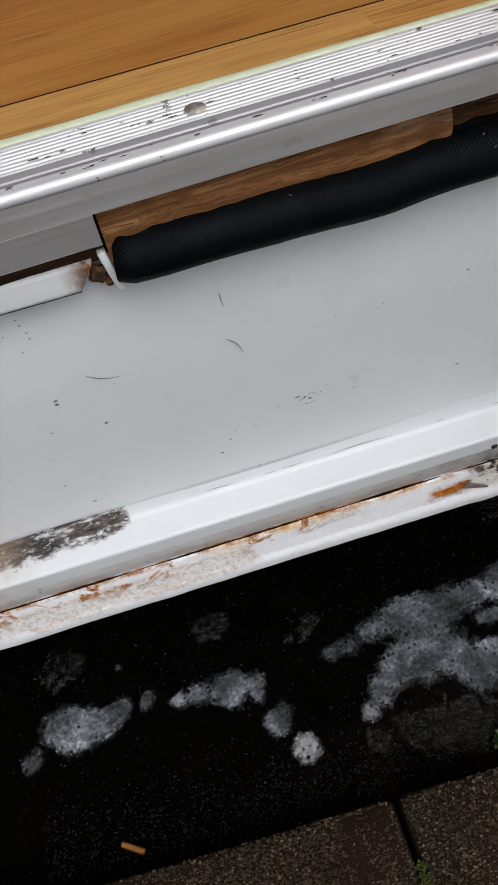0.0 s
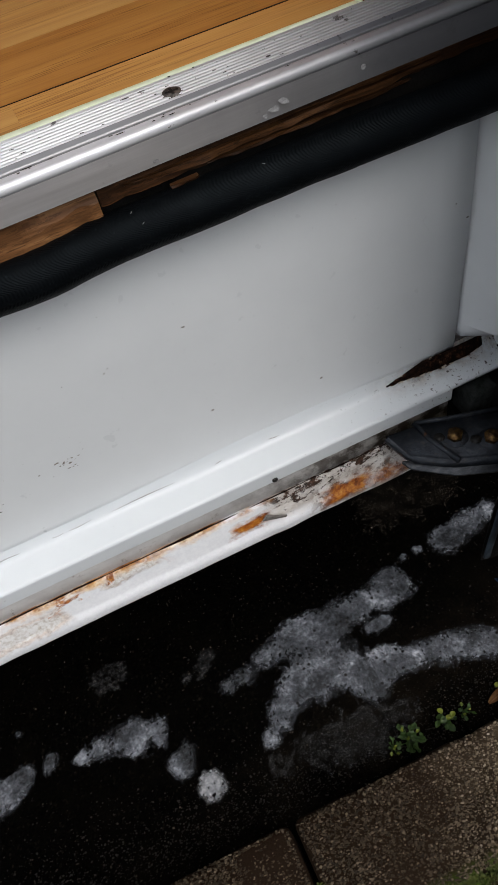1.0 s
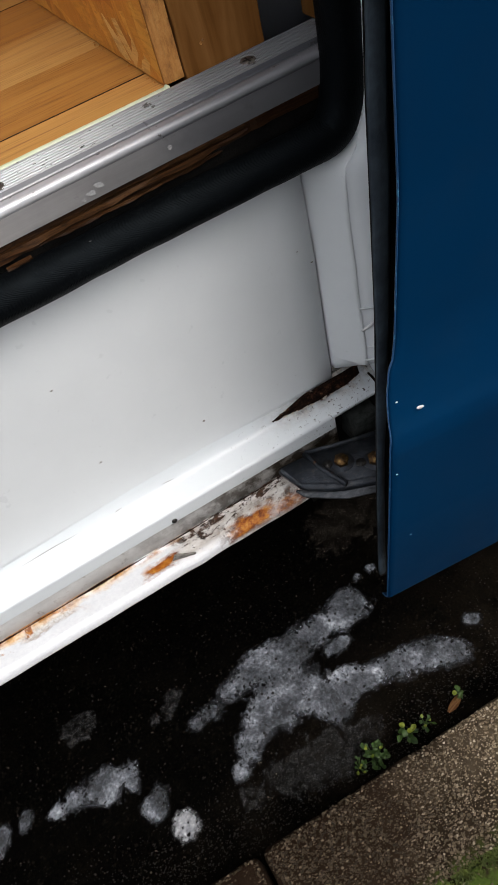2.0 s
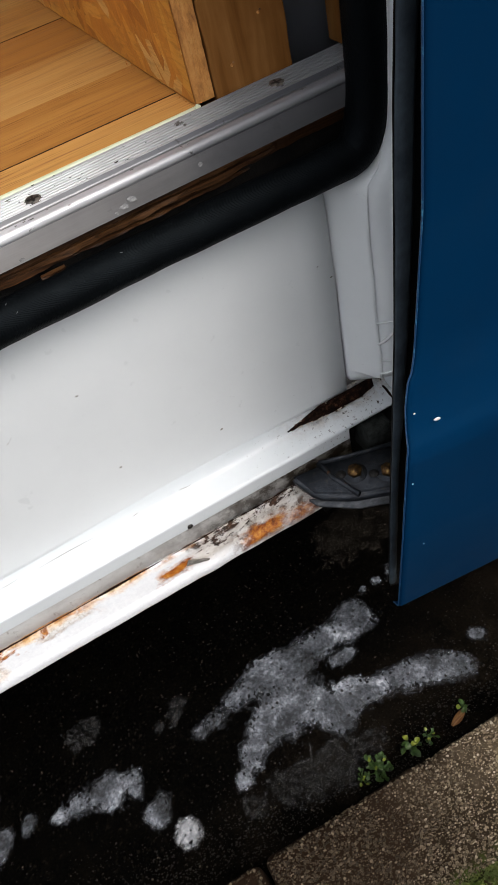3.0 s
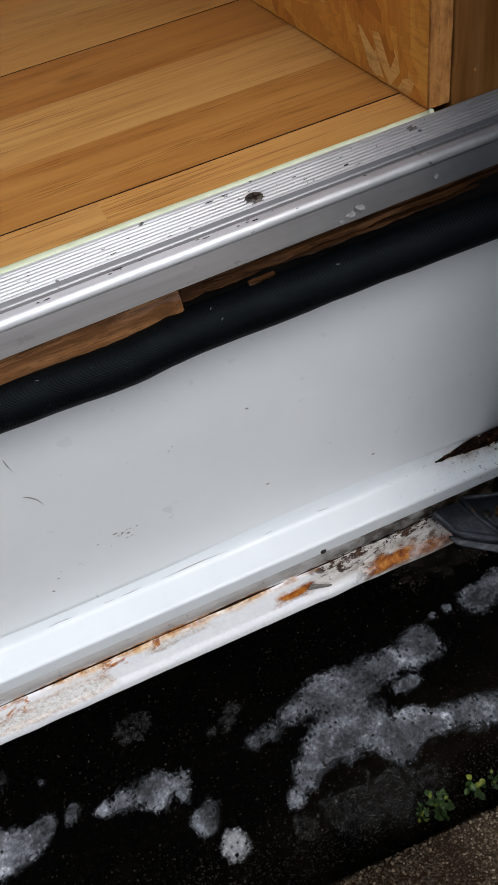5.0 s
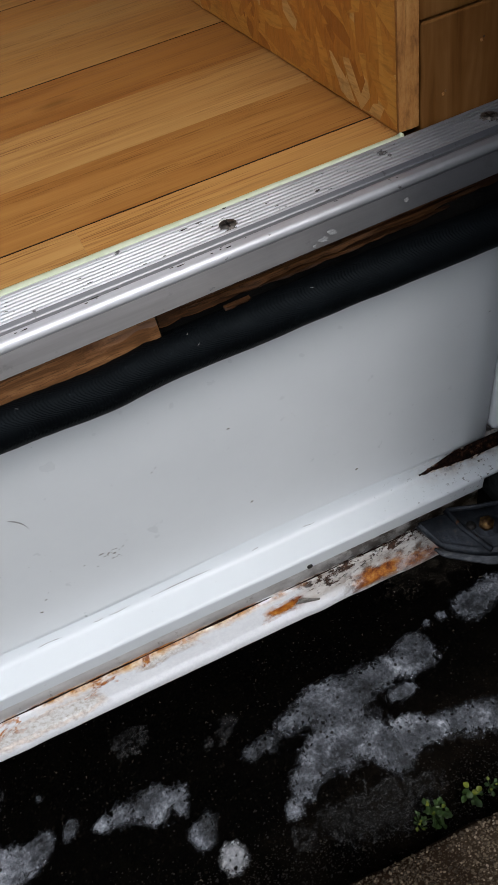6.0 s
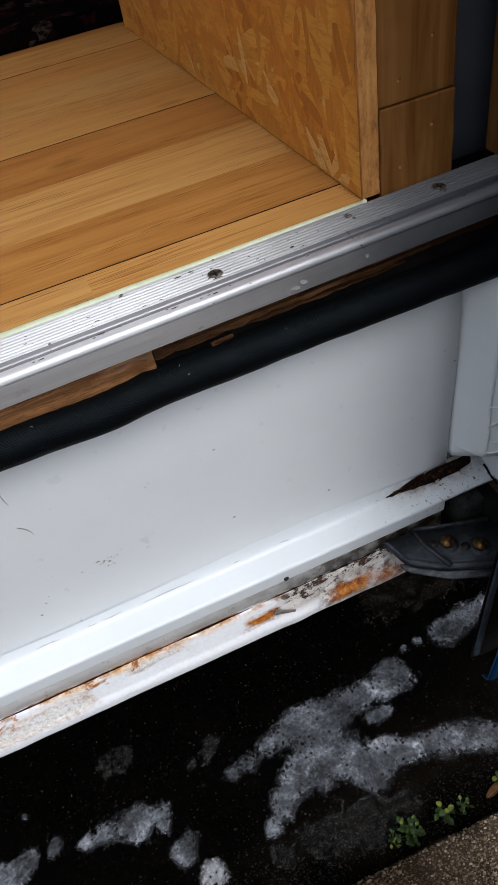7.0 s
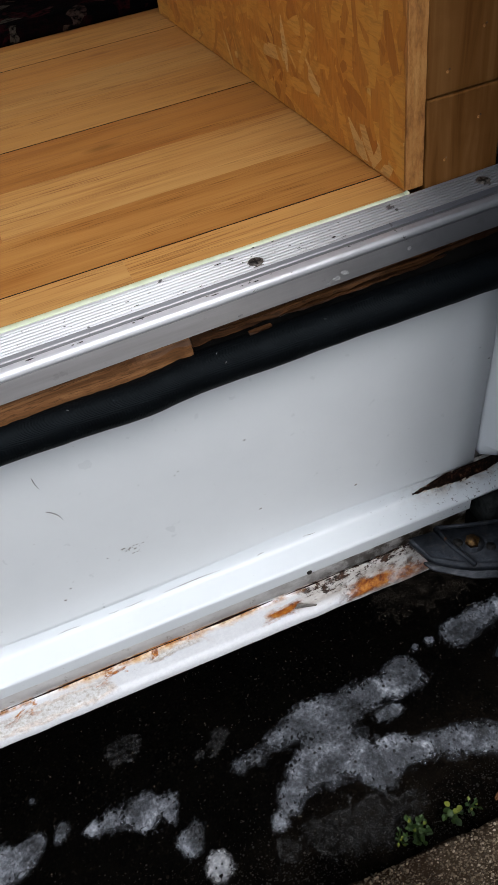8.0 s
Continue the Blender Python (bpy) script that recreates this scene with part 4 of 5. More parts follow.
# ledge at its foot, which stops short of the pillar
fold = [(0.2806, 0.6300), (0.2797, 0.6235), (0.2766, 0.6166)]


def soft_fold(rest):
    """The fold's line, soft where panel turns to ledge and tight at the outer corners, with the flats held flat."""
    line = rounded(fold + rest[:1], 0.0042, 5)[:-1] + rounded([fold[-1]] + rest, 0.0012, 6)[1:]
    out = [line[0]]
    for p, q in zip(line, line[1:]):
        if (q - p).length > 0.003:
            out += [p.lerp(q, 0.08), p.lerp(q, 0.5), p.lerp(q, 0.92)]
        out.append(q)
    return out


ledge = part("sill_ledge", sweep(soft_fold([(0.2572, 0.6122), (0.2580, 0.5990), (0.2680, 0.5985)]), spread(LEFT, 0.3284, 50) + [0.3287, 0.329], along), PAINT_LEDGE, van, "white ledge with dried mud and rust spots")
thick(ledge, 0.0014, 1)
thick(part("sill_ledge", sweep(soft_fold([(0.2573, 0.61225), (0.2576, 0.6105)]), [0.32905, 0.3293, 0.3296] + spread(0.334, 0.3768, 8) + [0.3772, 0.3775], along), PAINT_LEDGE, van), 0.0014, 1)
part("drain_hole", disc_head(0.0022, 0.0010, 14, False, 0.2), SCREW_DARK, ledge, "small dark hole in the ledge's face", at=pose(0.1845, 0.2566, 0.6015, 90))
# rusted-out trough in the corner, with a ragged, lifted rim
# proud dark rust sheet; the hollow's shade is put into its colour
def trough_span(t):
    """How far the hollow reaches up to the panel's foot and down the ledge, along its length."""
    rag = 0.10 * noise.noise((t * 9, 0, 0)) + 0.13 * noise.noise((t * 31, 5, 0))
    up = 0.82 * min(1.0, 0.06 + t * 2.4) * (1 + 0.3 * rag)
    down = 0.80 * min(1.0, 0.06 + t * 1.9) * (1.0 if t < 0.82 else 1.0 - 0.75 * (t - 0.82) / 0.18) * (1 + rag)
    return up * min(1.0, t * 30), down * min(1.0, t * 30)


bm = bmesh.new()
rows = []
for i in range(91):
    t = i / 90
    x = 0.2860 + t * 0.0800
    up, down = trough_span(t)
    row = []
    for k, a in enumerate((1.0, 0.72, 0.40, 0.0, -0.35, -0.7, -1.0)):
        reach = up if a > 0 else down
        py, pz = 0.2764 + (0.0028 if a > 0 else 0.0046) * a * reach, 0.6199 + (0.0086 if a > 0 else 0.0019) * a * reach
        proud = 0.0012 + 0.0005 * noise.noise((x * 260, k * 1.7, 3))
        row.append(bm.verts.new((x, py - 0.75 * proud, pz + 0.65 * proud)))
    rows.append(row)
for r0, r1 in zip(rows, rows[1:]):
    for a, b, c, d in zip(r0, r0[1:], r1[1:], r1):
        bm.faces.new((a, b, c, d))
hole = thick(part("rust_hole", bm, RUST_DEEP, van, "flaking brown rust hole"), 0.0008, 1)
rng = random.Random(33)
for k in range(26):
    t = rng.uniform(0.10, 0.98)
    up, down = trough_span(t)
    x, side = 0.2860 + t * 0.0800, rng.random() < 0.8
    py, pz = (0.2764 - 0.0046 * down, 0.6199 - 0.0019 * down) if side else (0.2764 + 0.0026 * up, 0.6199 + 0.0078 * up)
    ln, wd = rng.uniform(0.0012, 0.0045), rng.uniform(0.0005, 0.0013)
    bm = box(-ln / 2, ln / 2, -wd / 2, wd / 2, -0.0002, 0.0002)
    for v in bm.verts:
        v.co.x += 0.4 * wd * noise.noise((v.co.y * 3000, k, 1))
        v.co.z += 0.0005 * noise.noise((v.co.x * 900, k, 2))
    part("paint_flake", bm, CREAM if k % 3 else RUST, hole, "cream flake of lifted paint" if k == 0 else "", smooth=False, at=pose(x, py - 0.0014, pz + 0.0012, 20 if side else 62, rng.uniform(-12, 12), rng.uniform(-16, 16)))

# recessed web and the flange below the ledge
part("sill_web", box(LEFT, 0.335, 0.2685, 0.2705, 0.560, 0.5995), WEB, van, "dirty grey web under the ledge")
fl = rounded([(0.2695, 0.5648), (0.2668, 0.5662), (0.2652, 0.5605), (0.2622, 0.5460), (0.2592, 0.5415), (0.2590, 0.5335), (0.2635, 0.5305)], 0.0022, 4)
bm = sweep(fl, spread(LEFT, 0.30, 260), along)
for v in bm.verts:
    rust = max(0.0, noise.noise((v.co.x * 30, v.co.z * 70, 6))) * (1.0 if v.co.x > 0.14 else 0.5)
    v.co.y -= 0.0022 * rust
    v.co.z += 0.0004 * noise.noise((v.co.x * 35, 3, 3)) + (0.0005 * noise.noise((v.co.x * 60, 0, 9)) if v.co.z > 0.563 else 0.0)
thick(part("pinch_flange", bm, PAINT_RUST, van, "flaking white flange streaked with orange rust"), 0.002, 1)
part("seam_gap", tube([(x, 0.2668, 0.5676 + 0.0004 * noise.noise((x * 60, 1, 1))) for x in spread(LEFT, 0.305, 300)], [0.0004 + 0.0010 * max(0.0, noise.noise((x * 22, 7, 2)) + 0.15) for x in spread(LEFT, 0.305, 300)], 6), RUST_DEEP, van, "dark rusty crack")

bm = box(-0.0095, 0.0095, -0.0005, 0.0005, -0.0040, 0.0040, 0.0004)
for vert in bm.verts:
    vert.co.z *= 1 - 0.7 * (vert.co.x + 0.0085) / 0.017
    vert.co.y -= 0.0022 * ((vert.co.x + 0.0085) / 0.017) ** 2
part("lifted_flake", bm, DIRT, van, "lifted grey-brown flake of paint", at=pose(0.1790, 0.2600, 0.5535, 12, 24, 4))

# bare end of the upper flange, where the rubber is missing
bm = sweep(rounded([(0.2765, 0.8240), (0.2605, 0.8246), (0.2600, 0.8132), (0.2720, 0.8117)], 0.0014, 3), spread(LEFT, -0.045, 20) + [-0.036, -0.0245], lambda x, y, z: (x + (0.75 * (z - 0.8246) if x > -0.03 else 0.0), y, z + 0.0005 * noise.noise((x * 45, y * 30, 1))))
thick(part("upper_flange", bm, PAINT_DIRTY, van, "bare folded white flange with a dark seam"), 0.0014, 1)
part("flange_seam", box(LEFT, -0.033, 0.2594, 0.2640, 0.8119, 0.8123), SCREW, van)
for cx, cy, cz, r in ((-0.0230, 0.2640, 0.8165, 0.0034), (-0.0190, 0.2640, 0.8110, 0.0026), (-0.0260, 0.2670, 0.8110, 0.0028)):
    bm = bmesh.new()
    bmesh.ops.create_icosphere(bm, subdivisions=3, radius=r)
    for vert in bm.verts:
        vert.co = Vector((vert.co.x * 1.4, vert.co.y * 0.8, vert.co.z)) + Vector((cx, cy, cz))
        vert.co += Vector((1, 1, 1)) * 0.0018 * noise.noise(vert.co * 150)
    part("rust_lump", bm, RUST, van, "lumpy brown rust at the torn flange end")
bm = box(-0.0215, -0.0180, 0.2575, 0.2630, 0.8085, 0.8290, 0.0008)
for vert in bm.verts:
    vert.co.x += 0.0040 * (0.829 - vert.co.z) / 0.023
part("torn_flange_tip", bm, PAINT_LIT, van, "bent white tip of the torn flange")

# pillar at the end of the doorway
plan = rounded([(0.3460, 0.2850), (0.3468, 0.2750), (0.3592, 0.2512), (0.3606, 0.2500)], 0.0008, 3)
plan2 = rounded([(0.3598, 0.2512), (0.3720, 0.2430), (0.3780, 0.2270), (0.40, 0.212), (0.46, 0.206), (1.9, 0.200)], 0.0016, 4)
zs = spread(0.6385, 0.80, 26) + spread(0.808, 0.90, 14) + spread(0.95, 2.1, 10)


def pillar_place(z, x, y):
    lean = float(np.interp(z, (0.80, 0.812, 0.837, 0.88, 0.95), (0.0, 0.002, 0.013, 0.0165, 0.019)))
    bulge = 0.0016 * noise.noise((x * 60, z * 26, 8)) if z < 0.86 and x > 0.3595 else 0.0
    if z > 0.815 and x < 0.46:
        x, y = max(x, 0.3665), min(y, 0.262)
    foot = 0.6395 + 0.52 * min(0.034, max(0.0, 0.2745 - y))
    return (x + (lean if x < 0.46 else 0.0), y + bulge, max(z, foot))


thick(part("door_pillar", sweep(plan, zs, pillar_place), PAINT_LIT, van, "white pillar with crinkled sealant"), 0.0010, 1)
thick(part("pillar_return", sweep(plan2, zs, pillar_place), PAINT_LIT, van, "dull grey-white pillar side"), 0.0010, 1)
part("pillar_foot", box(0.3775, 0.42, 0.236, 0.285, 0.570, 0.6425, 0.003), PAINT_LIT, van)
part("rust_patch", box(0.3765, 0.3785, 0.238, 0.268, 0.575, 0.612, 0.0006), RUST, van, "dark rust at the pillar's foot")
part("corner_backing", box(0.3425, 0.384, 0.2846, 0.2900, 0.598, 0.6400), PAINT_LEDGE, van)
for k, (z0, dz, r, mat) in enumerate(((0.6855, 0.0150, 0.0012, CHIP), (0.7040, 0.0030, 0.0007, PAINT_LIT), (0.6690, 0.0020, 0.0008, PAINT_LIT), (0.6570, 0.0050, 0.0007, PAINT_LIT))):
    bead = [(0.3588 + 0.0128 * t, 0.2502 - 0.0082 * t, z0 + dz * (0.35 * t + 0.65 * t * t) + 0.0008 * math.sin(4 * t + k)) for t in spread(0, 1, 12)]
    part("sealant_bead", tube(bead, [r * math.sin(math.pi * min(0.96, 0.12 + t)) + 0.0002 for t in spread(0, 1, 12)], 8, 1, 0.3, seed=k), mat, van)
crack = [(0.3606 + 0.0105 * t, 0.2522 - 0.006 * t, 0.6412 - 0.024 * t + 0.0006 * math.sin(9 * t)) for t in spread(0, 1, 14)]
part("corner_crack", tube(crack, [0.0009 + 0.0005 * noise.noise((t * 7, 1, 2)) for t in spread(0, 1, 14)], 6), RUST_DEEP, van, "dark grimy crack at the pillar's foot")
# void of the slide rail behind the arm: its shade built as black boxes
part("rail_channel", box(0.302, 0.46, 0.274, 0.292, 0.50, 0.600), UNDERSEAL_SHADE, van)
part("rail_channel", box(0.362, 0.46, 0.226, 0.274, 0.53, 0.599), UNDERSEAL_SHADE, van)
bm = box(0.3425, 0.3640, 0.250, 0.272, 0.574, 0.600, 0.0022, 2)
for v in bm.verts:
    v.co += Vector((1, 1, 1)) * 0.0022 * noise.noise(v.co * 60)
    v.co.x += 0.12 * (v.co.z - 0.59)
part("rail_stop", bm, STOP, van, "dull grey rubber stop")

# body shell that closes the place: floor pan, far side, ends, roof and the outer side
# floor pan and unseen low walls also block light from under the van
part("floor_pan", box(-2.2, 1.9, 0.296, 2.0, 0.56, 0.842), UNDERSEAL_SHADE, van, smooth=False)
part("far_side", box(-2.2, 1.9, 2.0, 2.05, 0.15, 2.4), LINING, van, smooth=False)
# unseen bulkhead, kept low to let light onto the floor
part("bulkhead", box(-2.25, -2.2, 0.2, 2.05, 0.15, 1.25), LINING, van, smooth=False)
part("rear_end", box(1.9, 1.95, 0.2, 2.05, 0.15, 2.4), LINING, van, smooth=False)
part("roof", box(-2.25, 1.95, 0.15, 2.05, 2.4, 2.44), BLUE, van, smooth=False)
# unseen pale ceiling, added to bounce light onto the floor
part("ceiling_lining", box(-2.2, 1.9, 0.26, 2.0, 2.385, 2.398), LINING, van, smooth=False)
part("outer_side", box(-2.25, LEFT, 0.205, 0.255, 0.45, 2.4), BLUE, van, smooth=False)
part("door_header", box(LEFT, 0.40, 0.205, 0.255, 2.1, 2.4), BLUE, van, smooth=False)
part("outer_side", box(0.43, 1.95, 0.215, 0.24, 0.45, 2.4), BLUE, van, smooth=False)
part("inner_lining", box(0.43, 1.9, 0.33, 0.34, 0.842, 2.4), GREY, van, smooth=False)
part("inner_panel", box(0.3545, 0.50, 0.352, 0.358, 0.842, 2.1), GREY, van, "grey-painted inner metal panel")
# black box for the shaded bottom of the gap
part("floor_gap", box(0.3535, 0.41, 0.306, 0.352, 0.842, 0.8455), UNDERSEAL_SHADE, van)
trim = part("wood_trim", box(0.3825, 0.3985, 0.292, 0.312, 0.868, 2.05, 0.0015), PINE, van, "reddish wooden lath beside the rubber seal")

# ---- rubber seal on the doorway's edge ----
path = [(-0.0135, 0.2605, 0.8240)]
for x in spread(-0.008, 0.354, 60):
    sag = 0.0016 / (1 + math.exp((x - 0.118) / 0.008)) + 0.0008 * math.exp(-((x - 0.10) / 0.02) ** 2)
    path.append((x, 0.2605 - sag * 0.6, 0.8240 - sag + 0.0006 * noise.noise((x * 14, 0, 0))))
for t in spread(0.05, 1, 20):
    path.append(((1 - t) ** 2 * 0.355 + 2 * t * (1 - t) * 0.3740 + t * t * 0.3765, 0.2605 + 0.002 * t, (1 - t) ** 2 * 0.8240 + 2 * t * (1 - t) * 0.8240 + t * t * 0.872))
for z in spread(0.90, 2.05, 40):
    path.append((0.3770 + 0.004 * min(1, (z - 0.885) / 0.15), 0.2625, z))
seal = tagged(part("rubber_seal", tube(path, [0.0115 + 0.0012 * max(0.0, min(1.0, (p[0] - 0.345) / 0.03)) + 0.0005 * noise.noise((p[0] * 60, p[2] * 60, 4)) for p in path], 24, 1.0, 0.03), RUBBER), "black woven rubber edge seal with dust specks", "seal")
for v in seal.data.vertices:
    if v.co.x < -0.011:
        v.co.x -= 0.20 * (v.co.z - 0.8205)

rng = random.Random(77)
for k, (x, a) in enumerate(((0.062, 60), (0.148, 75), (0.151, 42), (0.213, 66), (0.262, 88))):
    part("lint", box(-0.0008, 0.0008, -0.00016, 0.00016, -0.0001, 0.00015), FIBRE, seal, "pale lint" if k == 0 else "",
         at=pose(x, 0.2600 - 0.0119 * math.cos(radians(a)), 0.8236 + 0.0119 * math.sin(radians(a)), 90 - a, 0, rng.uniform(0, 180)))

# ---- aluminium threshold strip ----
threshold = empty("threshold_strip", "worn ribbed aluminium threshold strip with screws", "threshold")
SKEW = 0.034
PITCH = 0.00285
ribs = [(0.2930, 0.8650), (0.2930, 0.8674), (0.2926, 0.8678), (0.2904, 0.8678)]
for k in range(7):
    a = 0.2902 - k * PITCH
    ribs += [(a - 0.0001, 0.8671), (a - 0.0006, 0.8671), (a - 0.0008, 0.8678), (a - 0.0012, 0.8680), (a - 0.0023, 0.8680), (a - 0.0026, 0.8678)]
ribs += [(0.2702, 0.8678)]
groove = [(0.2702, 0.8677), (0.2696, 0.8656), (0.2690, 0.8650), (0.2650, 0.8658)]
nose = [(0.2651, 0.8659), (0.2644, 0.8664), (0.2634, 0.8666), (0.2618, 0.8664)] + [(0.2606 + 0.0026 * math.cos(radians(a)), 0.8638 + 0.0026 * math.sin(radians(a))) for a in range(84, 181, 12)] + [(0.2579, 0.8620)]


def strip_place(x, y, z):
    return (x, y + SKEW * (x - 0.1), z)


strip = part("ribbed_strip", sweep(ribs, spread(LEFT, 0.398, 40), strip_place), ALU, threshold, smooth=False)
thick(strip, 0.0002, -1)
# dark strips that put the shade between the ribs into colour
for k in range(7):
    a = 0.2902 - k * PITCH - 0.00035
    width = lambda x: max(0.00002, (0.00019 + 0.00016 * noise.noise((x * 25, k * 2.3, 0)) + 0.00012 * noise.noise((x * 140, k, 3))) * min(1.0, max(0.15, (0.34 - x) / 0.10)))
    part("groove_line", sweep([(-1, 0.8674), (1, 0.8674)], spread(-0.5, 0.36, 220), lambda x, side, z: strip_place(x, a + side * width(x), z)), GRIME_SHADE, strip, "dark line for the shaded groove" if k == 0 else "")
# chips of dark dirt on the ribs and the nose
rng = random.Random(58)
vs, fs = [], []
for k in range(110):
    x = 0.30 - 0.62 * rng.random() ** 0.8
    on_nose = rng.random() < 0.45
    y, z = (rng.uniform(0.2612, 0.2644), 0.8667) if on_nose else (rng.uniform(0.2705, 0.2925), 0.86815)
    r = rng.uniform(0.0003, 0.0011) * (1.6 if rng.random() < 0.12 else 1.0)
    stretch, n0 = rng.uniform(1.0, 3.2), len(vs)
    for i in range(7):
        t = 6.283 * i / 7
        q = r * rng.uniform(0.5, 1.2)
        vs.append(strip_place(x + q * stretch * math.cos(t), y + 0.6 * q * math.sin(t), z))
    vs.append(strip_place(x, y, z + 0.00025))
    fs += [(n0 + i, n0 + (i + 1) % 7, n0 + 7) for i in range(7)]
tagged(raw("dirt_chips", vs, fs, GRIME_SHADE, threshold), "dark dirt chips and worn spots", kind="stuff")
thick(part("groove", sweep(groove, spread(LEFT, 0.398, 40), strip_place), ALU_GROOVE, threshold, "grey groove, its shade in the metal's colour", smooth=False), 0.0008, -1)
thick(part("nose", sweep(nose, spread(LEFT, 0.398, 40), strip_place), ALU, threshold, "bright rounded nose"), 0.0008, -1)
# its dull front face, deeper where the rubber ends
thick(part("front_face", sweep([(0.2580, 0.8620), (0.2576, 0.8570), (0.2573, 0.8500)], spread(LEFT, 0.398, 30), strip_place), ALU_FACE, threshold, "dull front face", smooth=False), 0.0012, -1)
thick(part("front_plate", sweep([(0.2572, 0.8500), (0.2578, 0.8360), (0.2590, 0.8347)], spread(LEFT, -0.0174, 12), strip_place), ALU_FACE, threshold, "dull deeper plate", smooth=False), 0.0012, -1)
part("dark_hole", disc_head(0.0016, 0.0004, 12), SCREW_DARK, threshold, at=pose(-0.056, 0.2572 - 0.0053, 0.8515, 90))
for x, y, dark in ((0.033, 0.2765, SCREW_PALE), (0.185, 0.2800, SCREW), (0.3335, 0.2880, SCREW), (-0.12, 0.2710, SCREW), (-0.27, 0.266, SCREW)):
    s = part("screw", disc_head(0.0050, 0.0012, 22, False, 0.6), dark, threshold, "dirty countersunk screw", at=pose(x, y, 0.8672))
    if dark is SCREW_PALE:
        continue
    part("recess", box(-0.0032, 0.0032, -0.0006, 0.0006, 0.0009, 0.00135), SCREW_DARK, s, smooth=False)
    part("recess", box(-0.0006, 0.0006, -0.0032, 0.0032, 0.0009, 0.00135), SCREW_DARK, s, smooth=False)

# splashes of white paint on its face
for x, z, r in ((0.2240, 0.8538, 0.0026), (0.2290, 0.8560, 0.0026), (0.2195, 0.8522, 0.0014), (0.2700, 0.8565, 0.0016), (0.166, 0.8525, 0.0013)):
    bm = disc_head(0.85 * r, 0.00012, 13, False, 0.3)
    for vert in bm.verts:
        vert.co.x *= 1.2 + 1.1 * noise.noise((vert.co.x * 500, vert.co.y * 500, x * 50))
        vert.co.y *= 0.75 + 0.7 * noise.noise((vert.co.x * 600, vert.co.y * 600, x * 90))
    part("paint_splash", bm, SPLASH, threshold, "", smooth=False, at=pose(x, 0.2568 + SKEW * (x - 0.1), z, 90))

# splintered wooden batten behind it
batten = empty("floor_batten", "broken, rotten brown wooden batten under the threshold", "batten")


def splinter(x0, x1, y0, y1, z0, z1, seed, rag=0.002, n=60):
    bm = bmesh.new()
    ring = []
    for x in spread(x0, x1, n):
        d = rag * noise.noise((x * 40, seed, 0)) + rag * 0.8 * noise.noise((x * 130, seed, 4))
        e = rag * noise.noise((x * 30, seed, 9))
        y = SKEW * (x - 0.1)
        lift = 0.0125 * max(0.0, min(1.0, (x - 0.098) / 0.030)) ** 0.7 if seed == 1 else 0.0
        e += lift
        if z1 < 0.85:
            end = max(0.0, 1 - min(x - x0, x1 - x) / (0.22 * (x1 - x0))) ** 1.5
            d, e = d + end * (z1 - z0) * 0.45, e + end * (z1 - z0) * 0.85
        ring.append([bm.verts.new(p) for p in ((x, y1 + y, z1), (x, y0 + y + e * 0.5, z1), (x, y0 + y + d * 0.7, (z0 + z1) / 2 + d + lift * 0.5), (x, y0 + y + d, z0 + e), (x, y1 + y, z0))])
    for r0, r1 in zip(ring, ring[1:]):
        for k in range(5):
            bm.faces.new((r0[k], r0[(k + 1) % 5], r1[(k + 1) % 5], r1[k]))
    bm.faces.new(list(reversed(ring[0])))
    bm.faces.new(ring[-1])
    return bm


part("splintered_piece", splinter(-0.0165, 0.1365, 0.2620, 0.290, 0.822, 0.8510, 1, 0.0020), ROT_PALE, batten, "paler broken wood with a ragged end", smooth=False)
part("rotten_piece", splinter(0.1375, 0.372, 0.2655, 0.290, 0.8368, 0.8510, 5, 0.0020), ROT, batten, "dark rotten wood", smooth=False)
part("rotten_piece", splinter(0.150, 0.318, 0.2630, 0.268, 0.8400, 0.8432, 7, 0.0014), ROT, batten, smooth=False)
part("rotten_piece", splinter(0.190, 0.300, 0.2622, 0.266, 0.8375, 0.8388, 19, 0.0016), ROT, batten, "splintered ridge", smooth=False)
part("rotten_piece", splinter(LEFT, -0.0185, 0.2660, 0.290, 0.824, 0.8510, 9, 0.0015), ROT, batten, smooth=False)
part("pale_sliver", splinter(0.305, 0.362, 0.2645, 0.2660, 0.8385, 0.8394, 15, 0.0006, 14), ROT_PALE, batten, smooth=False)
part("splinter", splinter(0.170, 0.184, 0.2600, 0.263, 0.8345, 0.8364, 11, 0.003, 14), ROT, batten, smooth=False)

# ---- oak laminate floor of the van ----
floor = empty("floor", "oak laminate floor boards inside the van", "floor", kind="structure")
part("subfloor", box(-2.15, 0.2985, 0.300, 1.99, 0.843, 0.8575), OAK_DARK, floor, smooth=False)
rng = random.Random(12)
edges = [0.2958, 0.3290, 0.3970, 0.4700, 0.5435, 0.6155, 0.6855, 0.7555, 0.8255, 0.9655]
meshes = {}
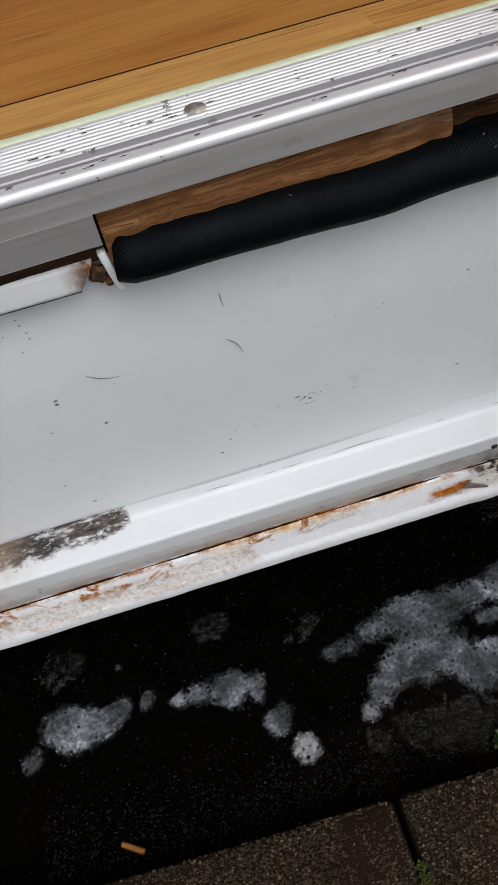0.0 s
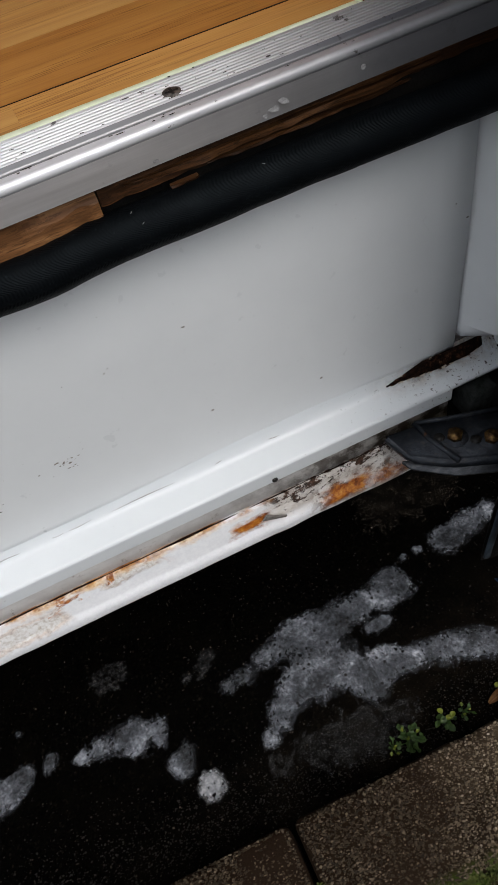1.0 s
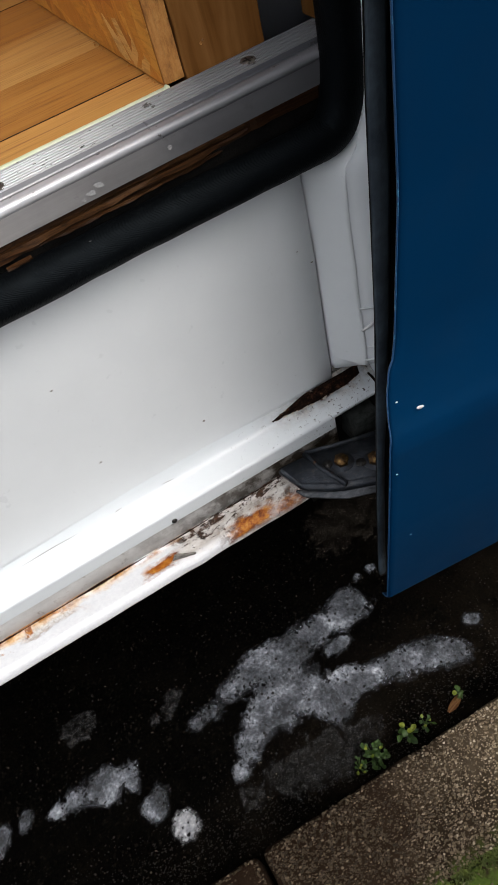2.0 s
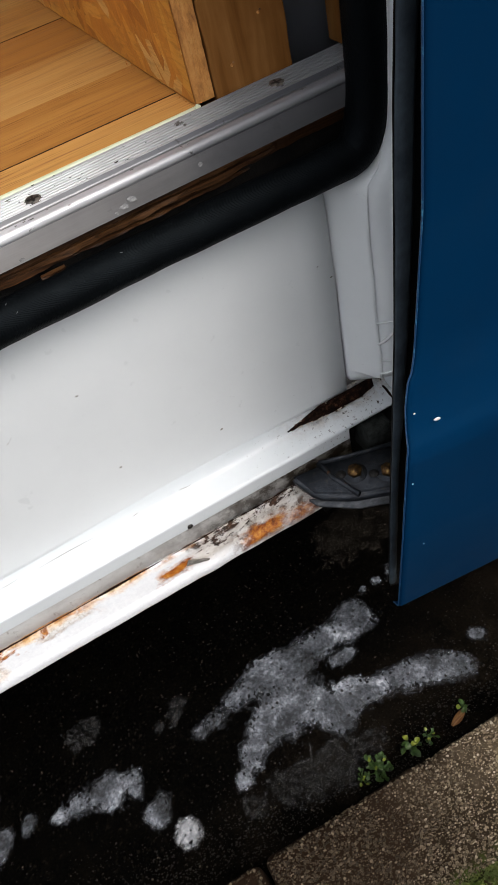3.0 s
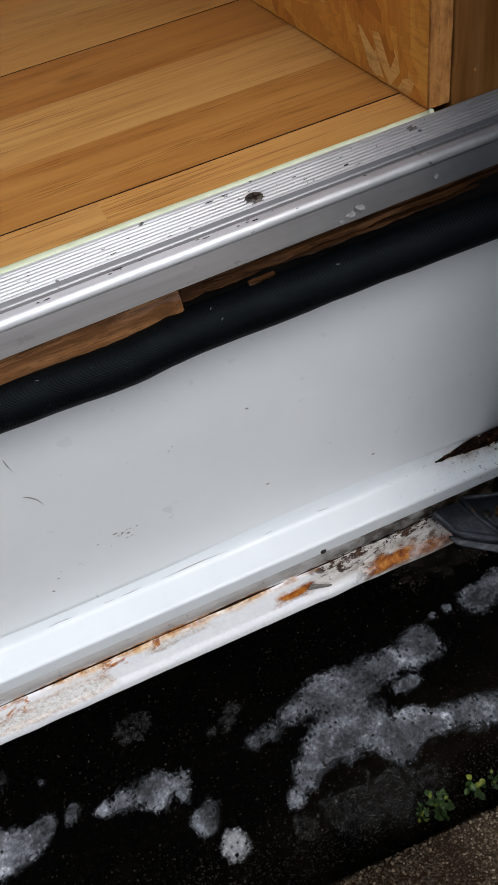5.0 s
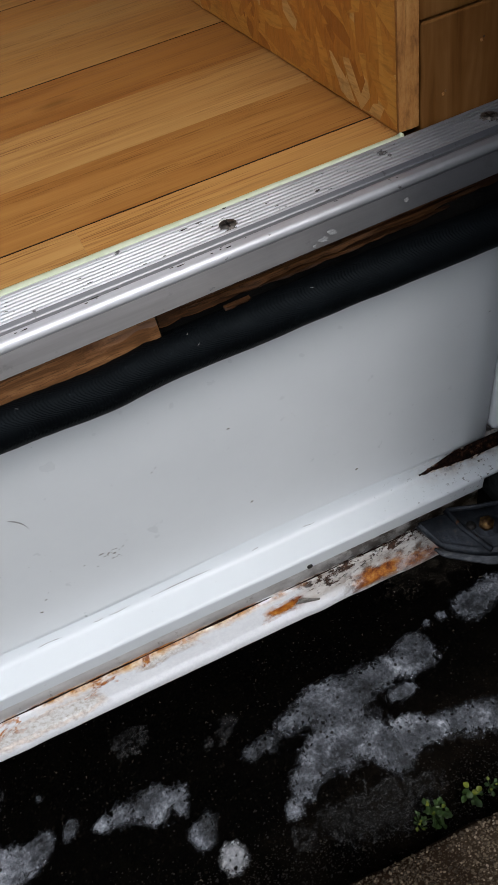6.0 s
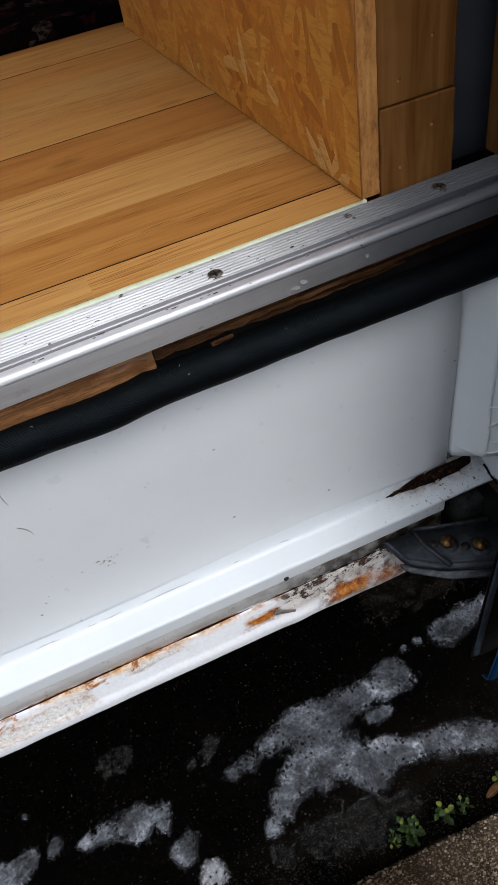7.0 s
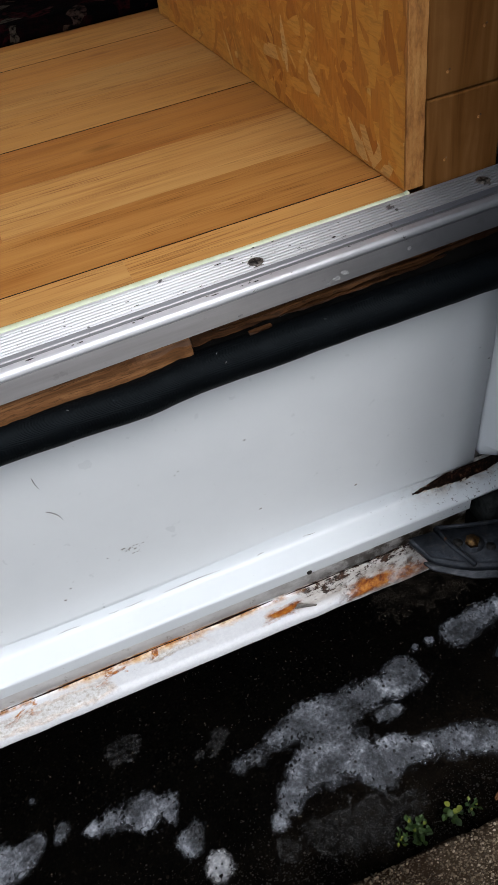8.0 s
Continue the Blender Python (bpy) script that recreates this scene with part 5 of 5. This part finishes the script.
for r, (y0, y1) in enumerate(zip(edges, edges[1:])):
    board = y0 in (0.3290, 0.5435, 0.7555)
    x = -1.6 - rng.uniform(0, 0.4)
    cuts = []
    while x < 0.2916:
        x1 = min(x + rng.uniform(0.45, 0.85), 0.2916)
        if r == 0:
            x1 = 0.1195 if x < 0.10 and x1 > -0.25 else x1
        if x1 - x > 0.02 and x1 > -0.9:
            cuts.append((max(x, -1.2), x1))
        x = x1
    for x0, x1 in cuts:
        g = 0.0014 if board else 0.00015
        bm = box(-(x1 - x0) / 2, (x1 - x0) / 2, -(y1 - y0) / 2 + g, (y1 - y0) / 2, -0.0095, 0)
        part("plank", bm, OAK[((2, 1, 0, 3, 2, 0, 1, 2, 3)[r] + (0 if x1 > 0.2 else len(floor.children))) % 4], floor, smooth=False, at=pose((x0 + x1) / 2, (y0 + y1) / 2 + 0.02 * ((x0 + x1) / 2 - 0.17), FLOOR_Z - 0.0002, 0, 0, 1.146))

for y in (0.3290, 0.5435, 0.7555):
    bm = sweep([(-1, 0.003), (-1, 0.0086), (1, 0.0086), (1, 0.003)], spread(-0.74, 0.74, 500), lambda x, a, z: (x, 0.0006 + a * max(0.00008, 0.00030 + 0.0006 * noise.noise((x * 9, y * 30, 0)) + 0.0004 * noise.noise((x * 60, y * 9, 2))), z))
    part("joint", bm, OAK_DARK, floor, smooth=False, at=pose(-0.45, y + 0.02 * (-0.45 - 0.17), 0.8584, 0, 0, 1.146))

# strip of pale foam tape squeezed out between floor and threshold
bm = sweep([(0.2931, 0.8655), (0.2933, 0.8674), (0.2940, 0.8679), (0.2972, 0.8680), (0.2983, 0.8677), (0.2986, 0.8662)], spread(-0.8, 0.2885, 90),
           lambda x, y, z: (x, 0.2931 + (y - 0.2931) * min(1.0, max(0.55, 1.0 - 1.7 * (x - 0.03))) + SKEW * (x - 0.1) + (0.0006 * noise.noise((x * 25, 0, 0)) if y > 0.295 else 0.0), z))
tape = tagged(part("foam_tape", bm, TAPE), "thin pale yellow-green foam tape along the floor edge", "tape")
thick(tape, 0.0003, -1)
part("tape_end", disc_head(0.0018, 0.003, 10, False, 0.3), TAPE, tape, at=pose(0.2900, 0.3008, 0.8662))

# ---- board partition and timber beside it ----
panel = empty("osb_panel", "upright oriented-strand board panel standing on the floor", "board")
BOARD = pose(0.2905, 0.3040, FLOOR_Z, 0, 0, 1.1)
board = part("board", box(0.0, 0.0120, 0.0010, 0.512, 0.0, 0.58, 0.0006, 1), OSB, panel, smooth=False, at=BOARD)
rng = random.Random(21)
# sawn front edge in three uneven plies of chips
for k, (x0, x1) in enumerate(((0.0002, 0.0046), (0.0046, 0.0084), (0.0084, 0.0119))):
    bm = sweep([(x0, 0.0010), (x0 + 0.00005, -0.0004 - 0.0001 * (k % 2)), (x1 - 0.00005, -0.0004 - 0.0001 * (k % 2)), (x1, 0.0010)], spread(0.0008, 0.579, 240),
               lambda z, x, y: (x, y + (0.0006 * noise.noise((z * 70, 0, 1)) + 0.0003 * noise.noise((z * 420, k, 5)) if y < 0 else 0.0), z))
    part("cut_edge", bm, OSB_EDGE, board, "rough sawn edge" if k == 0 else "", smooth=False)
vs, fs = [], []
for k in range(1500):
    big = k < 900
    y, z = rng.uniform(0.004, 0.508), rng.uniform(0.003, 0.40)
    ln, wd = (rng.uniform(0.045, 0.110), rng.uniform(0.012, 0.030)) if big else (rng.uniform(0.008, 0.05), rng.uniform(0.003, 0.012))
    a = rng.uniform(0, 180) if rng.random() < 0.5 else rng.gauss(55, 35)
    ca, sa = math.cos(radians(a)), math.sin(radians(a))
    pts = [(-ln / 2, -wd / 2 * rng.uniform(.3, 1)), (-ln * .25, -wd / 2 * rng.uniform(.8, 1)), (ln * .2, -wd / 2 * rng.uniform(.8, 1)), (ln / 2, -wd / 2 * rng.uniform(.1, 1)),
           (ln / 2 * rng.uniform(.8, 1), wd / 2 * rng.uniform(.3, 1)), (ln * .2, wd / 2 * rng.uniform(.8, 1)), (-ln * .2, wd / 2 * rng.uniform(.8, 1)), (-ln / 2 * rng.uniform(.8, 1), wd / 2 * rng.uniform(.2, 1))]
    x = -0.0002 - 0.0004 * k / 1500
    tilt = rng.gauss(0, 0.004)
    i0 = len(vs)
    for u, v in pts:
        vs.append((x + tilt * v, min(max(y + u * ca - v * sa, 0.0008), 0.5115), max(z + u * sa + v * ca, 0.0006 + 0.0012 * rng.random())))
    fs.append(tuple(range(i0, i0 + 8)))
flakes = tagged(raw("flake_layer", vs, fs, OSB_FLAKE, board), "pressed amber wood flakes", kind="stuff")
# sawdust and splinters along the board's foot
vs, fs = pebbles(45, lambda r: (-0.0012 - 0.0018 * r.random() ** 2, r.uniform(0.0, 0.50), 0.0004), 0.0003, 0.0008, 91, 0.6)
tagged(raw("sawdust", vs, fs, OSB, board), "sawdust crumbs along the foot", kind="stuff")

for z0, z1, dx, label in ((0.8450, 0.9165, 0.0, "short sawn pine block lying behind the threshold"), (0.9172, 1.30, -0.0012, "upright sawn pine stud on a block")):
    bm = box(0.3035 + dx, 0.3530 + dx, 0.303, 0.350, z0, z1, 0.0013, 2)
    bmesh.ops.subdivide_edges(bm, edges=[e for e in bm.edges if abs(e.verts[0].co.z - e.verts[1].co.z) > 0.03], cuts=14)
    for v in bm.verts:
        v.co += Vector((0.0005 * noise.noise((v.co.z * 60, v.co.y * 40, 2)), 0.0005 * noise.noise((v.co.z * 70, v.co.x * 40, 7)), 0.0))
    blk = tagged(part("timber_block", bm, PINE, smooth=False), label, "timber")
    for kx, kz in ((0.337, z1 - 0.017 if z1 < 1 else z0 + 0.030), (0.316, 0.880 if z1 < 1 else z0 + 0.012)):
        part("nail_mark", disc_head(0.0009, 0.0004, 8), OSB_EDGE, blk, at=pose(kx + dx, 0.3032, kz, 90))
        bm = disc_head(0.0006, 0.0004, 7)
        part("torn_fibre", bm, ROT_PALE, blk, at=pose(kx + dx + 0.0012, 0.3031, kz + 0.0012, 90, 30, 0))

# ---- rug ----
bm = sweep(rounded([(0.846, 0.8675), (0.8455, 0.876), (0.855, 0.8795), (1.9, 0.8795)], 0.004, 3), spread(-1.8, 0.40, 160), along)
rug = part("rug", bm, PILE)
tagged(rug, "dark rug with a faded red and cream pattern", "rug")
thick(rug, 0.004, -1)
tagged(tufts("pile", 3000, lambda r: (r.uniform(-0.15, 0.29), 0.847 + 0.11 * r.random() ** 1.5, 0.8785), 31, PILE, 0.002, 0.005), "", kind="stuff").parent = rug

# ---- sliding door ----
door = empty("sliding_door", "blue sliding door standing open, with chipped edge", "door")


def edge_x(z):
    return float(np.interp(z, (0.573, 0.633, 0.660, 0.693, 0.722, 0.733, 0.742, 0.759, 0.767, 0.774, 0.780, 0.809, 0.856, 0.895, 0.939, 1.1), (0.2797, 0.2817, 0.2839, 0.2862, 0.2887, 0.2903, 0.2931, 0.2974, 0.2998, 0.3025, 0.3068, 0.3125, 0.3177, 0.3209, 0.3260, 0.345)))


skin_line = rounded([(0.1300, 0.5745), (0.1245, 0.5765), (0.1190, 0.66), (0.1178, 0.730), (0.1195, 0.7390), (0.1238, 0.7475), (0.1282, 0.760), (0.1318, 0.775), (0.1340, 0.790), (0.1370, 0.86), (0.150, 1.4), (0.19, 2.1)], 0.0030, 4)


def skin_place(s, y, z):
    x = edge_x(min(z, 1.1)) + s
    return (x, y - 0.10 * min(s, 0.25) + (0.0012 if s < 0.001 else 0.0), z)


stations = [0.0, 0.0015, 0.004] + spread(0.02, 1.3, 30)
skin = part("outer_skin", sweep(skin_line, stations, skin_place), BLUE, door, "deep blue gloss paint with a swage line")
thick(skin, 0.0012, 1)
hem = [(edge_x(min(z, 1.1)) + 0.0002, y + 0.0016, z) for y, z in skin_line]
part("skin_edge", tube(hem, 0.0006, 8, 1.0, 0.5), BLUE_EDGE, skin, "worn pale edge with chipped paint")
for s, y, z, l in ((0.0165, 0.1248, 0.7500, 0.0048), (0.0035, 0.1275, 0.7580, 0.0014), (0.003, 0.1185, 0.716, 0.0010), (0.012, 0.1178, 0.655, 0.0008), (0.0005, 0.1388, 0.902, 0.0016), (0.0005, 0.1392, 0.914, 0.0012)):
    bm = disc_head(1.0, 0.5, 9, False, 0.3)
    px, py, pz = skin_place(s, y, z)
    part("paint_chip", bm, CHIP, skin, at=pose(px, py - 0.0010, pz, 90) @ Matrix.Rotation(radians(-20), 4, "Z") @ Matrix.Diagonal((l / 2, min(0.0012, l * 0.4), 0.0006, 1)))


def strip_edge(z):
    return float(np.interp(z, (0.547, 0.625, 0.682, 0.731, 0.776, 0.844, 0.895, 0.935, 1.1), (0.2946, 0.3010, 0.3062, 0.3106, 0.3146, 0.3188, 0.3218, 0.3252, 0.342)))


def strip_width(z):
    return float(np.interp(z, (0.60, 0.676, 0.72, 0.757, 0.848, 1.1), (0.0046, 0.0040, 0.0062, 0.0062, 0.0088, 0.0088)))


levels = spread(0.542, 0.95, 44) + spread(1.0, 2.05, 20)
back_of = lambda z: 0.0 if z < 1.1 else 0.045 * (z - 1.1)
bm = sweep([(0, 0.0012), (0.06, 0.0002), (0.4, 0.0), (0.8, 0.0004), (1, 0.0014), (1.05, 0.004)], levels, lambda z, a, b: (strip_edge(min(z, 1.1)) + 0.0012 + a * strip_width(min(z, 1.1)), 0.160 + b + back_of(z) + 0.0004 * noise.noise((z * 40, a, 0)), z))
thick(part("edge_seal", bm, RUBBER_GREY, door, "weathered grey rubber strip"), 0.001, 1)
# black backing sheet: shade of the gap beside the rubber strip, painted in
bm = sweep([(0, 0.001), (0.02, -0.001), (1, -0.006)], [0.526] + levels, lambda z, a, b: (strip_edge(min(z, 1.1)) + 0.0040 + a * 0.5, 0.1655 + b + back_of(z), z))
thick(part("inner_frame", bm, UNDERSEAL_SHADE, door, "recessed inner door frame, gap shade in its black colour", smooth=False), 0.001, -1)
part("red_marker", box(0.3285, 0.3305, 0.1465, 0.1490, 0.906, 0.917, 0.0006), RED, door, "small dull red marker")

# roller arm below the step
arm = part("roller_arm", bmesh.new(), STEEL, door, "weathered grey steel roller arm")
bm = bmesh.new()
outline = [(0.2725, 0.2620), (0.2790, 0.2350), (0.3020, 0.2170), (0.3420, 0.1985), (0.3700, 0.1920), (0.3700, 0.2330), (0.3170, 0.2560)]
top = [bm.verts.new((x, y, 0.5885 + (0.0 if i else -0.001))) for i, (x, y) in enumerate(outline)]
low = [bm.verts.new((x + (0.002 if i < 2 else 0), y - 0.001, 0.5770)) for i, (x, y) in enumerate(outline)]
bm.faces.new(list(reversed(top)))
bm.faces.new(low)
for k in range(7):
    bm.faces.new((top[k], top[(k + 1) % 7], low[(k + 1) % 7], low[k]))
bmesh.ops.bevel(bm, geom=list(bm.edges), offset=0.0030, segments=3, affect="EDGES")
bm.to_mesh(arm.data)
bm.free()
for p in arm.data.polygons:
    p.use_smooth = True
part("arm_rib", tube([(0.2985, 0.258, 0.5885), (0.3000, 0.240, 0.5895), (0.3075, 0.2135, 0.5885)], 0.0026, 10, 0.8), STEEL, arm)
part("arm_rib", tube([(0.2990, 0.2585, 0.5885), (0.320, 0.2500, 0.5892), (0.360, 0.238, 0.5885)], 0.0022, 10, 0.8), STEEL, arm)
bm = bmesh.new()
foot = [(0.2760, 0.2400), (0.2790, 0.2300), (0.3040, 0.2090), (0.3440, 0.1920), (0.3700, 0.1860), (0.3700, 0.2000), (0.3030, 0.2250)]
top, low = [bm.verts.new((x, y, 0.5800)) for x, y in foot], [bm.verts.new((x, y, 0.5755)) for x, y in foot]
bm.faces.new(list(reversed(top)))
bm.faces.new(low)
for k in range(7):
    bm.faces.new((top[k], top[(k + 1) % 7], low[(k + 1) % 7], low[k]))
bmesh.ops.bevel(bm, geom=list(bm.edges), offset=0.0014, segments=2, affect="EDGES")
part("arm_flange", bm, STEEL_PALE, arm, "pale steel lip")
for k, (x, y) in enumerate(((0.3165, 0.2325), (0.3375, 0.2180))):
    part("washer", disc_head(0.0096, 0.0012, 24), STEEL, arm, at=pose(x, y, 0.5880))
    part("bolt", disc_head(0.0058, 0.0050, 6, True, 0.2), BRASS, arm, "dull brassy hexagon bolt", at=pose(x, y, 0.5895, 0, 0, 17 + 20 * k))
    part("bolt_slot", disc_head(0.0040, 0.0006, 14), SCREW_DARK, arm, at=pose(x - 0.0098, y + 0.0050, 0.5890))

# ---- stray hairs and dirt on the white panel ----
def hair(x, z, dx, dz, bend, label):
    pts = [(x + dx * t + bend * dz * 4 * t * (1 - t), 0.2736 + 0.0075 * max(0.0, (0.75 - z) / 0.07) * 0.75 - 0.0024, z + dz * t - bend * dx * 4 * t * (1 - t)) for t in spread(0, 1, 9)]
    tagged(part("stray_hair", tube(pts, [0.00024 * math.sin(math.pi * min(0.95, 0.1 + t)) + 0.00008 for t in spread(0, 1, 9)], 6, 1, 0.3), FIBRE), label, "hair", "hairs on the panel")


hair(0.0260, 0.781, 0.0012, -0.0095, 0.05, "short grey hair stuck to the white panel")
hair(0.0245, 0.7505, 0.0070, -0.0115, -0.12, "short dark curled hair stuck to the white panel")
hair(-0.049, 0.7535, 0.0155, -0.0065, 0.10, "thin grey hair stuck to the white panel")


def riser_y(z):
    return float(np.interp(z, (0.63, 0.64, 0.68, 0.75), (0.2798, 0.2794, 0.2778, 0.2735)))


rng = random.Random(44)
vs, fs = [], []
spots = [(0.157, 0.750, .0011), (0.107, 0.741, .0008), (0.110, 0.7435, .0006), (0.160, 0.673, .0014), (0.237, 0.658, .0012), (-0.0688, 0.7425, .0015), (-0.0690, 0.7395, .0013), (-0.050, 0.7142, .0014), (-0.0677, 0.7985, .0006), (-0.0672, 0.7950, .0007), (-0.0659, 0.7900, .0007), (-0.0657, 0.7863, .0007), (-0.0713, 0.7795, .0005), (-0.0764, 0.7910, .0005), (-0.0791, 0.7185, .0008),
         (0.014, 0.666, .0009), (0.007, 0.655, .0011), (0.018, 0.672, .0006), (-0.078, 0.645, .0016), (0.332, 0.755, .0008), (0.341, 0.742, .0010), (-0.089, 0.669, .0009), (0.062, 0.684, .0009), (0.066, 0.6825, .0012)]
for k in range(22):
    spots.append((0.064 + rng.gauss(0, 0.006), 0.684 + rng.gauss(0, 0.004), rng.uniform(0.0004, 0.0010)))
for k in range(24):
    spots.append((rng.uniform(-0.12, 0.34), rng.uniform(0.64, 0.80), rng.uniform(0.0002, 0.0004)))
for x, z, r in [(x, z, 0.75 * r) for x, z, r in spots]:
    k, y = len(vs), riser_y(z) - 0.0024
    for i in range(8):
        a = 6.283 * i / 8
        q = r * rng.uniform(0.6, 1.25)
        vs.append((x + q * 1.3 * math.cos(a), y, z + q * 0.8 * math.sin(a)))
    vs.append((x, y - r * 0.25, z))
    fs += [(k + i, k + (i + 1) % 8, k + 8) for i in range(8)]
# dark scratches along the fold at the foot of the panel
for x, ln in ((0.030, 0.008), (0.042, 0.016), (0.072, 0.048), (0.150, 0.006), (-0.010, 0.018), (0.19, 0.010)):
    k = len(vs)
    for i in range(13):
        t = i / 12
        w2 = 0.00020 * math.sin(math.pi * t) * rng.uniform(0.3, 1.3) + 0.00004
        for s in (-1, 1):
            d = 0.0003 * math.sin(t * 5 + x * 70) + s * w2
            vs.append((x + ln * t, 0.2780 + 0.39 * d - 0.0018, 0.6200 + 0.92 * d + 0.0008))
    fs += [(k + 2 * i, k + 2 * i + 2, k + 2 * i + 3, k + 2 * i + 1) for i in range(12)]
specks = tagged(raw("dirt_layer", vs, fs, DIRT, van), "brown dirt specks on the white panel", kind="stuff")
